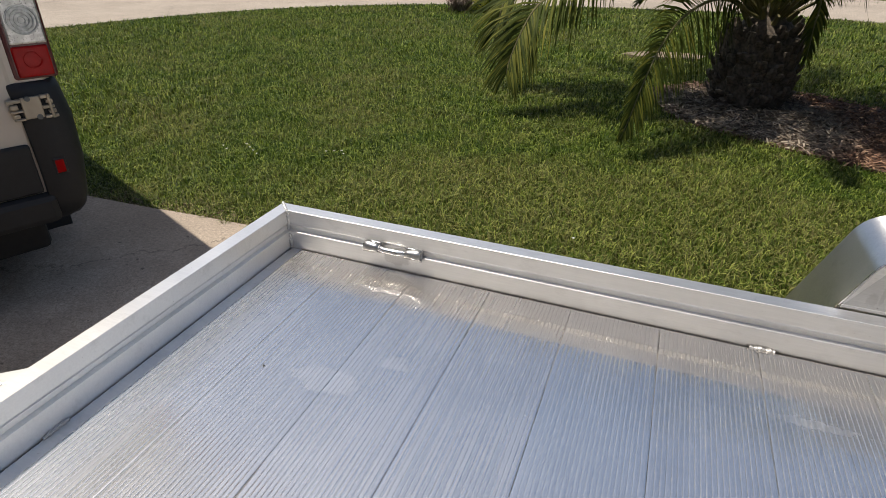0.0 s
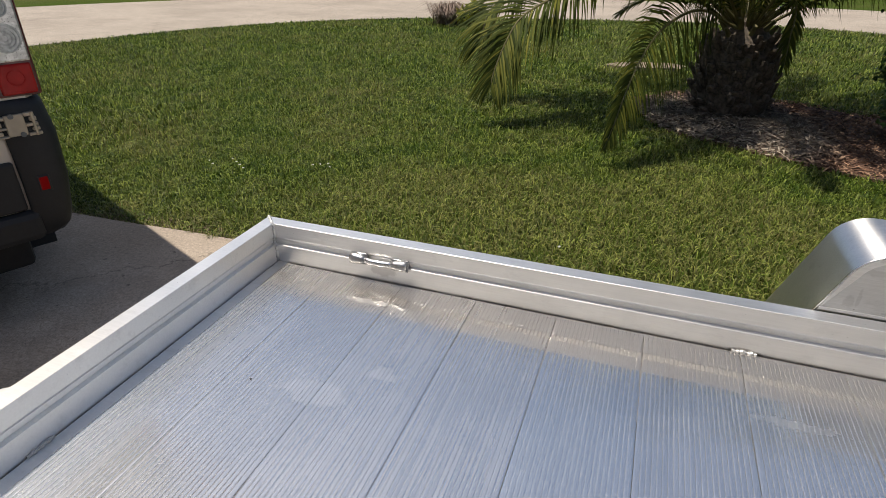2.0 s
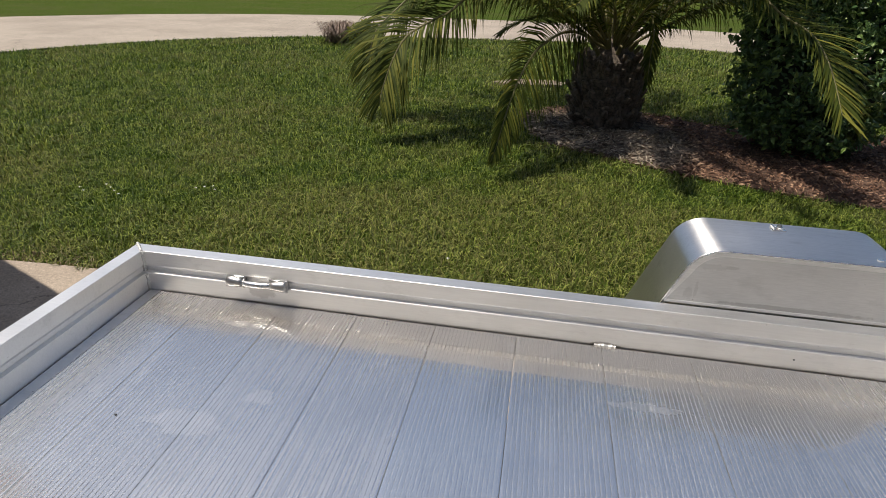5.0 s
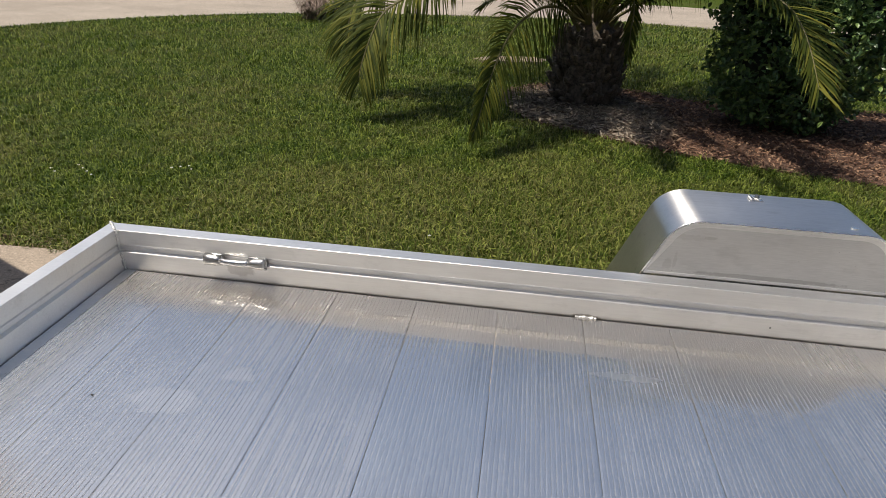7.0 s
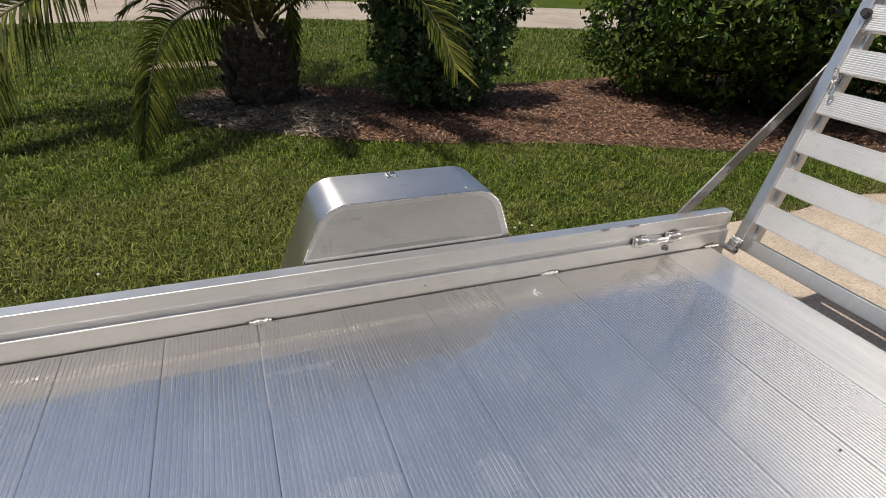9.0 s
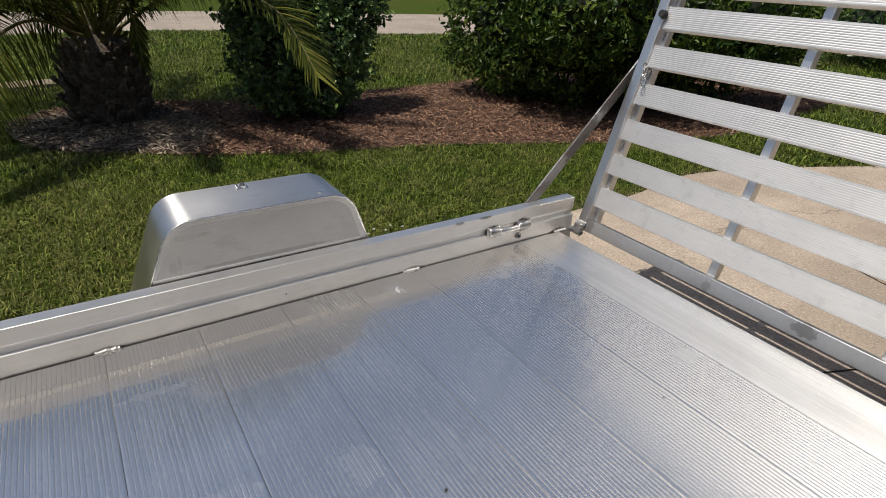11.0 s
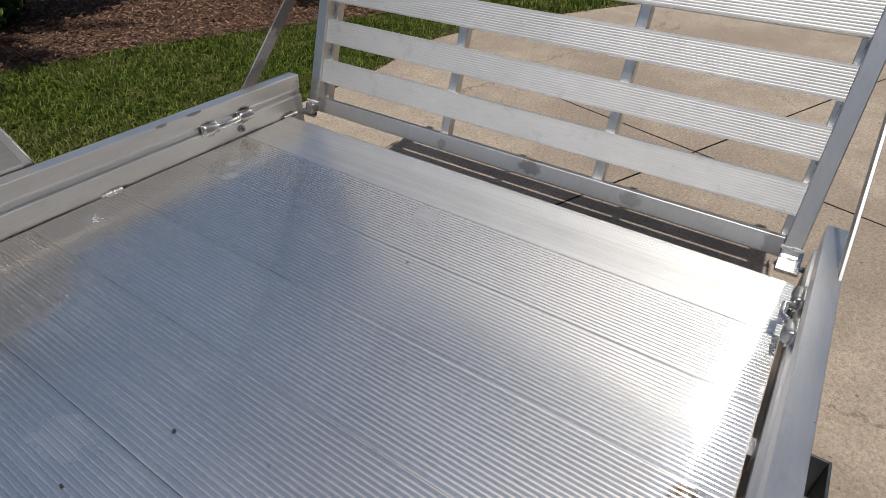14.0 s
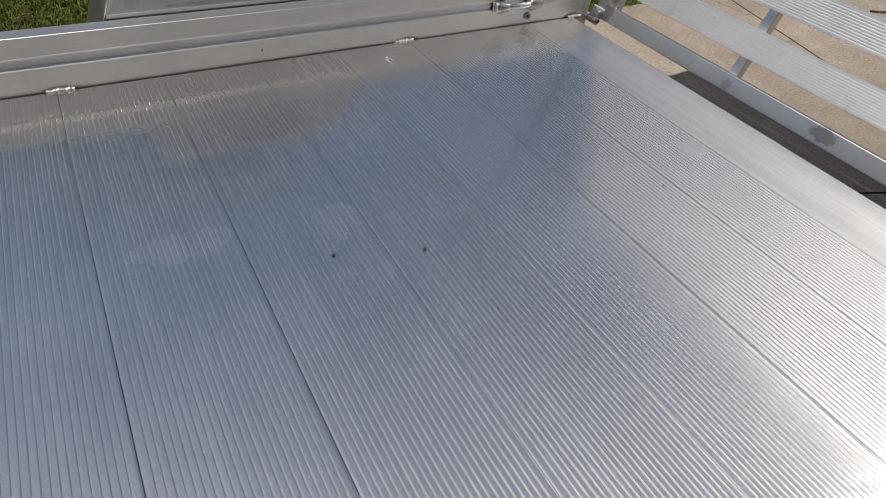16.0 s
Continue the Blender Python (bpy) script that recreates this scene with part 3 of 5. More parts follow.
# smooth flange of the front rail
flange = box(0.0035, 0.0454, -WIDTH + 0.002, -0.002, 0.42, DECK_Z, 0.0006)
part("front_flange", flange, MILL, trailer)

# frame under the deck
for x in (0.5, 1.3, 2.1, 2.9, 3.44):
    part("cross_member", box(x, x + 0.05, -WIDTH, 0, 0.36, 0.419), MILL, trailer)
for side in (1, -1):
    brace = box(-0.28, 0.28, -0.027, 0.027, -0.06, 0.0, 0.003)
    bmesh.ops.transform(brace, matrix=pose(-0.245, -0.985 + side * 0.165, 0.42, 0, 0, side * 41), verts=brace.verts)
    part("tongue_brace", brace, MILL, trailer)
part("tongue", box(-1.15, -0.057, -1.02, -0.95, 0.34, 0.425, 0.004), MILL, trailer)
part("coupler", box(-1.32, -1.08, -1.03, -0.93, 0.40, 0.50, 0.02), DARK_STEEL, trailer)


def prism(points, y0, y1):
    """A flat plate over an outline of (x, z), from y0 to y1."""
    bm = bmesh.new()
    a = [bm.verts.new((x, y0, z)) for x, z in points]
    b = [bm.verts.new((x, y1, z)) for x, z in points]
    bm.faces.new(a)
    bm.faces.new(b[::-1])
    for i in range(len(points)):
        j = (i + 1) % len(points)
        bm.faces.new((a[i], b[i], b[j], a[j]))
    bmesh.ops.recalc_face_normals(bm, faces=bm.faces)
    return bm


def rounded(corners, steps=10):
    """A line of (x, z) through corners (x, z, radius), rounded."""
    pts = [Vector(c[:2]) for c in corners]
    line = [pts[0]]
    for i in range(1, len(pts) - 1):
        a, b, r = (pts[i - 1] - pts[i]).normalized(), (pts[i + 1] - pts[i]).normalized(), corners[i][2]
        half = math.acos(max(-1, min(1, a.dot(b)))) / 2
        centre = pts[i] + (a + b).normalized() * (r / math.sin(half))
        p, q = pts[i] + a * (r / math.tan(half)) - centre, pts[i] + b * (r / math.tan(half)) - centre
        a0, a1 = math.atan2(p.y, p.x), math.atan2(q.y, q.x)
        a1 -= math.tau * round((a1 - a0) / math.tau)
        line += [centre + r * Vector((math.cos(a0 + (a1 - a0) * k / steps), math.sin(a0 + (a1 - a0) * k / steps))) for k in range(steps + 1)]
    return line + [pts[-1]]


def fender_sheet(y0, y1, thick=0.003):
    """The rolled sheet: an arch in x, z drawn along y, with a folded lip on the inner side."""
    out = rounded(((1.682, 0.30), (1.884, 0.803, 0.115), (2.508, 0.803, 0.115), (2.668, 0.30)))
    lip = rounded(((1.708, 0.30), (1.905, 0.783, 0.096), (2.487, 0.783, 0.096), (2.642, 0.30)))
    bm = bmesh.new()
    rows = [[bm.verts.new((p.x, y, p.y)) for p in line] for line, y in ((lip, y0 + thick), (lip, y0), (out, y0 + 0.001), (out, y0 + 0.004), (out, y1 - 0.004), (out, y1 - 0.001), (lip, y1), (lip, y1 - thick))]
    for k, (low, high) in enumerate(zip(rows, rows[1:])):
        for i in range(len(out) - 1):
            bm.faces.new((low[i], low[i + 1], high[i + 1], high[i])).smooth = k in (2, 3, 4)
    bmesh.ops.recalc_face_normals(bm, faces=bm.faces)
    return bm, lip


PANEL = aluminium("dull_panel_aluminium", 0.46, 0.66, 0.38, 0.58, (0.4, 5, 5))
blemish(PANEL, (((1.93, 0.066, 0.745), (0.05, 0.02, 0.012), 60, 1.3, 0.12), ((1.99, 0.066, 0.748), (0.02, 0.02, 0.006), 80, 1.0, 0.2), ((1.88, 0.066, 0.645), (0.016, 0.02, 0.02), 70, 1.2, 0.15), ((1.90, 0.066, 0.66), (0.006, 0.02, 0.03), 60, 0.8, 0.15), ((2.2, 0.066, 0.625), (0.25, 0.02, 0.008), 50, 0.8, 0.3)))
bm, lip_line = fender_sheet(0.066, 0.335)
fender = part("fender", bm, SHEET, trailer, "rolled brushed aluminium wheel fender")
panel_line = [(1.808, 0.599)] + [(p.x, p.y) for p in lip_line if p.y > 0.63] + [(2.545, 0.599)]
part("fender_panel", prism(panel_line, 0.0660, 0.0700), PANEL, fender)
part("panel_flange", box(1.812, 2.540, 0.0625, 0.0655, 0.6065, 0.6170, 0.001), MILL, fender)
rim = rounded(((1.690, 0.33), (1.8865, 0.800, 0.114), (2.5055, 0.800, 0.114), (2.660, 0.33)))
part("rolled_edge", tube([(p.x, 0.0675, p.y) for p in rim], 0.0032, 6), CAST, fender, smooth=True)
part("rivet", rod((2.405, 0.105, 0.802), (2.405, 0.105, 0.807), 0.009, 12), CAST, fender)
stud = part("marker_stud", box(2.152, 2.196, 0.268, 0.300, 0.8025, 0.8065, 0.0015), CAST, fender, "bright marker lamp clip")
part("clip_fold", box(2.154, 2.160, 0.268, 0.300, 0.806, 0.815, 0.001), CAST, stud)
part("clip_bolt", rod((2.177, 0.286, 0.806), (2.177, 0.286, 0.820), 0.0075, 8), DARK_STEEL, stud)
part("nut", rod((2.177, 0.286, 0.8065), (2.177, 0.286, 0.8125), 0.0125, 6), CAST, stud)
part("wheel", rod((2.19, 0.10, 0.31), (2.19, 0.30, 0.31), 0.305, 32), BLACK_RUBBER, trailer, "black trailer tyre")


def bead(points, radius, seed):
    """A weld: a lumpy bar."""
    r = random.Random(seed)
    line = []
    for a, b in zip(points, points[1:]):
        a, b = Vector(a), Vector(b)
        steps = max(2, int((b - a).length / 0.006))
        line += [a.lerp(b, k / steps) + Vector((r.uniform(-1, 1), r.uniform(-1, 1), r.uniform(-1, 1))) * 0.0014 for k in range(steps)]
    line.append(Vector(points[-1]))
    sizes = [radius * r.uniform(0.6, 1.25) for _ in line]
    return tube(line, lambda t: sizes[round(t * (len(line) - 1))], 7)


for k, x in enumerate((1.645, 2.725, 3.525)):
    part("weld", bead([(x - 0.035, -0.003, 0.4515), (x + 0.035, -0.003, 0.4515)], 0.0058, k), WELD, trailer)
part("weld", bead([(0.003, -1.035, 0.4525), (0.003, -0.965, 0.4525)], 0.006, 8), WELD, trailer)
part("weld", bead([(0.001, -0.001, 0.455), (0.001, -0.001, 0.505), (-0.012, 0.012, 0.512), (-0.012, 0.012, 0.53), (-0.002, 0.002, 0.552), (-0.002, 0.002, 0.605)], 0.0078, 9), WELD, trailer)
part("weld", bead([(-0.003, 0.003, 0.605), (-0.055, 0.055, 0.605)], 0.0055, 10), WELD, trailer)


def tie_down(x0, x1, y, z, out, bow=0.010, thick=0.0115):
    """A bar between two flared sockets on the rail; out: the side to which it stands off; bow: how far."""
    for x, turn in ((x0, 1), (x1, -1)):
        socket = tube([(x - turn * 0.030, y, z), (x - turn * 0.026, y, z), (x - turn * 0.006, y + out * 0.002, z), (x + turn * 0.012, y + out * 0.004, z), (x + turn * 0.026, y + out * 0.005, z), (x + turn * 0.029, y + out * 0.005, z)], lambda t: 0.0185 if t < 0.05 else 0.0205 if t < 0.5 else 0.0165 if t < 0.9 else 0.0125, 12)
        box(x - 0.034, x + 0.034, min(y, y - out * 0.014), max(y, y - out * 0.014), z - 0.020, z + 0.020, 0.004, bm=socket)
        part("tie_down_socket", socket, SCORCHED, trailer, smooth=True)
        part("weld", bead([(x - 0.034, y + out * 0.003, z - 0.020), (x + 0.034, y + out * 0.003, z - 0.020)], 0.0035, int(x * 90)), WELD, trailer)
    mid = (x0 + x1) / 2
    line = [(x0 + 0.015, y + out * 0.004, z), (x0 + 0.04, y + out * (0.004 + bow * 0.5), z), (mid - 0.025, y + out * (0.004 + bow), z + 0.001), (mid + 0.025, y + out * (0.004 + bow), z + 0.001), (x1 - 0.04, y + out * (0.004 + bow * 0.5), z), (x1 - 0.015, y + out * 0.004, z)]
    part("tie_down_bar", tube(line, thick, 10), CAST, trailer, smooth=True)


SCORCHED = aluminium("scorched_socket_aluminium", 0.20, 0.66, 0.22, 0.42)
tie_down(0.355, 0.515, -0.003, 0.531, -1)
tie_down(3.135, 3.296, -0.003, 0.531, -1)
tie_down(3.195, 3.335, -1.962, 0.531, 1, 0.024, 0.0090)
stud = part("bolt", rod((3.270, 0.002, 0.482), (3.270, -0.010, 0.482), 0.0135, 6), SCORCHED, trailer)
part("bolt_end", rod((3.270, -0.010, 0.482), (3.270, -0.016, 0.482), 0.0065, 10), DARK_STEEL, stud)
part("bolt", rod((2.215, 0.002, 0.487), (2.215, -0.002, 0.487), 0.0028, 8), DARK_STEEL, trailer)

# stake pocket on the near side
pocket = bmesh.new()
for x0, x1, y0, y1 in ((2.785, 2.790, -2.075, -2.021), (2.887, 2.892, -2.075, -2.021), (2.785, 2.892, -2.080, -2.0745)):
    box(x0, x1, y0, y1, 0.39, 0.505, 0.001, bm=pocket)
part("stake_pocket", pocket, DARK_STEEL, trailer, "dark steel stake pocket")

# ---- ramp gate ----
gate = new("ramp_gate")
gate.parent = trailer
SLOPE = 0.318
LEAN = math.degrees(math.atan(SLOPE))
gate.matrix_basis = pose(3.642, 0, 0.45, 0, LEAN, 0)
tagged(gate, "raised aluminium ramp gate with ribbed slats")
UP = math.hypot(1, SLOPE)
HIGH = 1.19
for y in (-0.026, -1.919):
    part("gate_post", box(-0.012, 0.036, y - 0.024, y + 0.024, 0.0, HIGH, 0.003), TUBE, gate)
part("bottom_rail", box(-0.008, 0.03, -1.894, -0.051, -0.005, 0.055, 0.003), BOTTOM, gate)
for y in (-0.680, -1.305):
    part("gate_stile", box(0.0300, 0.068, y - 0.018, y + 0.018, 0.02, HIGH, 0.003), TUBE, gate)
part("gate_stile", box(0.0365, 0.072, -0.068, -0.025, 0.03, HIGH, 0.003), TUBE, gate)
part("gate_stile", box(0.0365, 0.072, -1.920, -1.877, 0.03, HIGH, 0.003), TUBE, gate)
ROUND_RIB = [(0.0, -0.00055), (0.09, -0.00052), (0.18, -0.00023), (0.34, -0.00005), (0.55, 0.0), (0.76, -0.00005), (0.91, -0.00023)]
slat = plank_mesh(0.094, 11, 1.843, 0.037, ROUND_RIB, "slat", SLAT, 0.003)
for i in range(7):
    ob = new("slat", slat)
    ob.parent = gate
    top = (0.653 - 0.45 + 0.1545 * i) * UP - (0.016 if i == 6 else 0.0)
    # the ribbed face looks forward over the deck
    ob.matrix_basis = Matrix(((0, 0, -1, 0), (0, 1, 0, -0.051), (1, 0, 0, top - 0.094), (0, 0, 0, 1)))
part("top_rail", box(-0.008, 0.03, -1.894, -0.051, HIGH - 0.016, HIGH + 0.02, 0.003), MILL, gate)
# hinge tubes on pins that run into the side rails; the near one keeps its flat plate
for y, side in ((-0.026, 1), (-1.919, -1)):
    hinge = rod((-0.022, y - 0.024, -0.018), (-0.022, y + 0.026, -0.018), 0.0175, 18)
    if side < 0:
        plate = box(-0.100, 0.012, -0.034, 0.026, -0.006, 0.006, 0.002)
        bmesh.ops.transform(plate, matrix=pose(0.010, y, 0.012, 0, -LEAN - 4, 0), verts=plate.verts)
        join(hinge, plate)
    else:
        box(-0.036, 0.0, y - 0.024, y + 0.020, -0.012, 0.022, 0.005, bm=hinge)
    hinge = part("hinge", hinge, CAST, gate)
    part("hinge_pin", rod((-0.022, y - side * 0.03, -0.018), (-0.022, y + side * 0.075, -0.018), 0.0085, 12), DARK_STEEL, hinge)
    part("weld", bead([(-0.013, y - 0.03, 0.03), (-0.013, y + 0.03, 0.03)], 0.006, 20), WELD, gate)
for i in range(1, 7):
    z = (0.653 - 0.45 + 0.1545 * i) * UP - 0.10
    for y in (-0.051, -1.894):
        part("weld", bead([(0.03, y, z - 0.03), (0.03, y, z - 0.002)], 0.004, i), WELD, gate)
part("rubber_stop", rod((-0.012, -0.05, 0.985), (-0.034, -0.05, 0.985), 0.019, 16, 0.015), BLACK_RUBBER, gate, "black rubber stop")
links = bmesh.new()
for k in range(4):
    turn = Matrix.Translation((-0.022 - 0.002 * k, -0.060 - 0.008 * k, 0.765 - 0.022 * k)) @ Euler((0.5 * k, 1.2 + 0.4 * (k % 2), 1.5 * k)).to_matrix().to_4x4()
    ring = tube([(0.015 * math.cos(a * math.tau / 12), 0.009 * math.sin(a * math.tau / 12), 0) for a in range(13)], 0.0035, 6)
    join(links, ring, turn)
part("latch_chain", links, CAST, gate)

# flat braces that hold the gate
for side, foot, top in ((1, 0.066, 0.009), (-1, -2.031, -1.955)):
    a, b = Vector((3.243, foot, 0.454)), Vector((3.913, top, 1.196))
    way = (b - a).normalized()
    across = Vector((-way.z, 0, way.x)).normalized()
    bm = box(0.0, (b - a).length, -0.024, 0.024, -0.004, 0.004, 0.001)
    m = Matrix((way, across, way.cross(across))).transposed().to_4x4()
    bmesh.ops.transform(bm, matrix=Matrix.Translation(a) @ m, verts=bm.verts)
    part("gate_brace", bm, BRACE, trailer, "stained grey flat bar")
    part("bolt", rod((3.275, foot - 0.004 * side, 0.49), (3.275, foot + 0.014 * side, 0.49), 0.012, 6), DARK_STEEL, trailer)
    part("bolt", rod((3.885, top - 0.012 * side, 1.165), (3.885, top + 0.012 * side, 1.165), 0.010, 6), DARK_STEEL, trailer)

# bits of debris on the deck
for k, (x, y, size) in enumerate(((0.325, -0.615, 0.003), (2.265, -0.985, 0.0046), (2.075, -0.92, 0.004), (2.985, -1.03, 0.003))):
    scrap = box(-size, size, -size * 0.7, size * 0.7, 0, 0.003, 0.001)
    ob = new("leaf_scrap", mesh_of("leaf_scrap", scrap, BLACK_RUBBER))
    ob.matrix_world = pose(x, y, DECK_Z + 0.0005, 0, 0, 40 * k)
    tagged(ob, "tiny dark scrap of leaf on the deck", "debris", "scraps on the deck")

r = random.Random(6)
flecks = bmesh.new()
for k in range(14):
    x, y, size = 2.609 + r.gauss(0, 0.012), -0.115 + r.gauss(0, 0.016), r.uniform(0.0015, 0.0045)
    ring = [flecks.verts.new((x + size * r.uniform(0.5, 1.2) * math.cos(a * math.tau / 7), y + size * r.uniform(0.5, 1.2) * math.sin(a * math.tau / 7), DECK_Z + 0.0007)) for a in range(7)]
    flecks.faces.new(ring)
tagged(new("dried_flecks", mesh_of("dried_flecks", flecks, plain("dried_white_residue", (0.52, 0.51, 0.49), 0.7))), "flecks of dried white residue on the deck", "residue", kind="stuff")

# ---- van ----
van = thing("cargo_van", "white cargo van with shade-toned paint, black bumper and red tail lamp", "van")
van.matrix_world = pose(-1.18, 0.02, 0, 0, 0, -23.77)
# local: x rearwards, y to the van's right side


def van_body():
    """The shell: a rounded section in y, z drawn along x, narrowing to the roof."""
    half = [(0.88, 0.42), (0.93, 0.60), (0.945, 0.95), (0.955, 1.36), (1.01, 1.62), (1.02, 2.18), (0.98, 2.36), (0.86, 2.46), (0.4, 2.50)]
    section = [(-0.88 + y, z) for y, z in half] + [(-0.88 - y, z) for y, z in half[::-1]]
    bm = bmesh.new()
    rows = []
    for x, s in ((-5.5, 0.9), (-5.2, 0.98), (-0.12, 1.0), (-0.03, 0.992), (0.0, 0.96)):
        rows.append([bm.verts.new((x, -0.88 + (y + 0.88) * s, 1.3 + (z - 1.3) * (0.5 + 0.5 * s))) for y, z in section])
    for low, high in zip(rows, rows[1:]):
        for i in range(len(section)):
            bm.faces.new((low[i], low[(i + 1) % len(section)], high[(i + 1) % len(section)], high[i]))
    bm.faces.new(rows[0])
    bm.faces.new(rows[-1])
    bmesh.ops.recalc_face_normals(bm, faces=bm.faces)
    return bm


part("body", van_body(), VAN_SHADED_WHITE, van)


def cladding(sign):
    """The black corner of the bumper, rounded, from the sill to under the lamp; sign: 1 the right side, -1 the left."""
    bm = bmesh.new()
    rows = []
    for z, edge, back, inner in ((0.365, 0.03, -0.01, -0.08), (0.40, 0.068, 0.022, -0.085), (0.46, 0.088, 0.030, -0.088), (0.62, 0.112, 0.030, -0.086), (0.80, 0.116, 0.026, -0.090), (0.93, 0.098, 0.020, -0.104), (0.962, 0.088, 0.010, -0.106), (0.972, 0.07, -0.01, -0.106)):
        ring = [(-0.34, edge - 0.03), (-0.33, edge), (-0.09, edge), (-0.035, edge - 0.012), (back - 0.022, edge - 0.03), (back, edge - 0.06), (back, inner + 0.006), (back - 0.008, inner), (-0.06, inner)]
        rows.append([bm.verts.new((x, y if sign > 0 else -1.76 - y, z)) for x, y in ring])
    for low, high in zip(rows, rows[1:]):
        for i in range(len(low) - 1):
            bm.faces.new((low[i], low[i + 1], high[i + 1], high[i])).smooth = True
    bm.faces.new(rows[-1])
    bm.faces.new(rows[0])
    bmesh.ops.recalc_face_normals(bm, faces=bm.faces)
    return bm


for sign in (1, -1):
    at = (lambda y: y) if sign > 0 else (lambda y: -1.76 - y)

    def span(a, b):
        return min(at(a), at(b)), max(at(a), at(b))

    corner = part("bumper_corner", cladding(sign), BLACK_PLASTIC, van)
    part("reflector", box(0.025, 0.036, *span(-0.030, 0.006), 0.580, 0.640, 0.005), RED_LENS, corner, "red reflector")
    part("reflector_frame", box(0.022, 0.0335, *span(-0.037, 0.013), 0.572, 0.648, 0.005), BLACK_PLASTIC, corner)
    lamp = part("tail_lamp", box(-0.10, 0.012, *span(-0.066, 0.092), 0.975, 1.72, 0.012), plain("lamp_housing", (0.10, 0.03, 0.03), 0.25), van, "tall tail lamp with red and clear lenses")
    part("red_lens", box(-0.09, 0.019, *span(-0.050, 0.078), 0.985, 1.104, 0.008), RED_LENS, lamp)
    part("clear_lens", box(-0.09, 0.016, *span(-0.050, 0.084), 1.110, 1.345, 0.008), CHROME, lamp)
    part("red_lens", box(-0.09, 0.019, *span(-0.050, 0.088), 1.352, 1.70, 0.008), RED_LENS, lamp)
    for z in (1.200, 1.315):
        disc = rod((0.010, at(0.018), z), (0.020, at(0.018), z), 0.056 if z < 1.25 else 0.04, 32)
        for k in range(1, 5):
            ring = [(0.0205, at(0.018) + 0.0125 * k * math.cos(a * math.tau / 24) * (1 if z < 1.25 else 0.7), z + 0.0125 * k * math.sin(a * math.tau / 24) * (1 if z < 1.25 else 0.7)) for a in range(25)]
            join(disc, tube(ring, 0.0026, 5))
        part("round_lens", disc, CLEAR_LENS, lamp)
    # side reflectors moulded as small studs in the red lens
    studs = bmesh.new()
    for k in range(9):
        box(0.017, 0.0215, at(-0.042 + 0.0135 * k) - 0.003, at(-0.042 + 0.0135 * k) + 0.003, 0.990, 0.997, bm=studs)
        if k < 7:
            box(0.017, 0.0215, at(-0.042) - 0.003, at(-0.042) + 0.003, 1.003 + 0.0135 * k, 1.009 + 0.0135 * k, bm=studs)
    part("lens_studs", studs, RED_LENS, lamp)
    ring = [(0.0195, at(0.014) + 0.030 * math.cos(a * math.tau / 24), 1.050 + 0.030 * math.sin(a * math.tau / 24)) for a in range(25)]
    part("lens_ring", tube(ring, 0.003, 5), RED_LENS, lamp)
    door = part("rear_door", box(-0.05, 0.006, *span(-0.875, -0.078), 0.50, 2.22, 0.02), VAN_SHADED_WHITE, van, "white rear door with black lower cladding")
    part("door_cladding", box(-0.03, 0.022, *span(-0.872, -0.096), 0.505, 0.722, 0.012), BLACK_PLASTIC, door)
    part("window", box(-0.03, 0.009, *span(-0.80, -0.17), 1.45, 2.05, 0.03), GLASS_DARK, door)
    hinge_ob = part("door_hinge", box(0.022, 0.036, *span(-0.078, -0.008), 0.826, 0.914, 0.004), STEEL, van, "pale steel door hinge")
    for y0, y1, z0, z1 in ((-0.128, -0.078, 0.896, 0.910), (-0.120, -0.092, 0.870, 0.890), (-0.124, -0.078, 0.857, 0.867), (-0.118, -0.094, 0.835, 0.852), (-0.116, -0.078, 0.824, 0.833), (-0.008, 0.028, 0.901, 0.916), (0.008, 0.033, 0.879, 0.896), (-0.008, 0.035, 0.859, 0.872), (0.010, 0.037, 0.839, 0.854), (-0.008, 0.041, 0.820, 0.833)):
        part("knuckle", box(0.020, 0.040, *span(y0, y1), z0, z1, 0.003), STEEL, hinge_ob)
    part("pin", rod((0.040, at(0.022), 0.820), (0.040, at(0.019), 0.916), 0.006, 10), STEEL, hinge_ob)
    for y, z in ((-0.054, 0.909), (-0.028, 0.831)):
        part("bolt", rod((0.03, at(y), z), (0.042, at(y), z), 0.011, 10), DARK_STEEL, hinge_ob)
part("bumper_step", box(-0.25, 0.045, -1.70, -0.06, 0.365, 0.50, 0.03), BLACK_PLASTIC, van)
# carried down low to block light under the van
part("underbody", box(-5.2, -0.2, -1.66, -0.10, 0.15, 0.5, 0.03), BLACK_RUBBER, van)
for x in (-1.05, -4.6):
    for y in (-1.68, -0.08):
        tyre = part("wheel", tube([(x, y - 0.11, 0.34), (x, y - 0.10, 0.34), (x, y + 0.10, 0.34), (x, y + 0.11, 0.34)], lambda t: 0.30 if t < 0.1 or t > 0.9 else 0.34, 28), BLACK_RUBBER, van)
        part("rim", rod((x, y - 0.115, 0.34), (x, y + 0.115, 0.34), 0.2, 20), STEEL, tyre)
part("mud_flap", box(-0.70, -0.68, -0.24, 0.085, 0.04, 0.45, 0.004), BLACK_RUBBER, van)


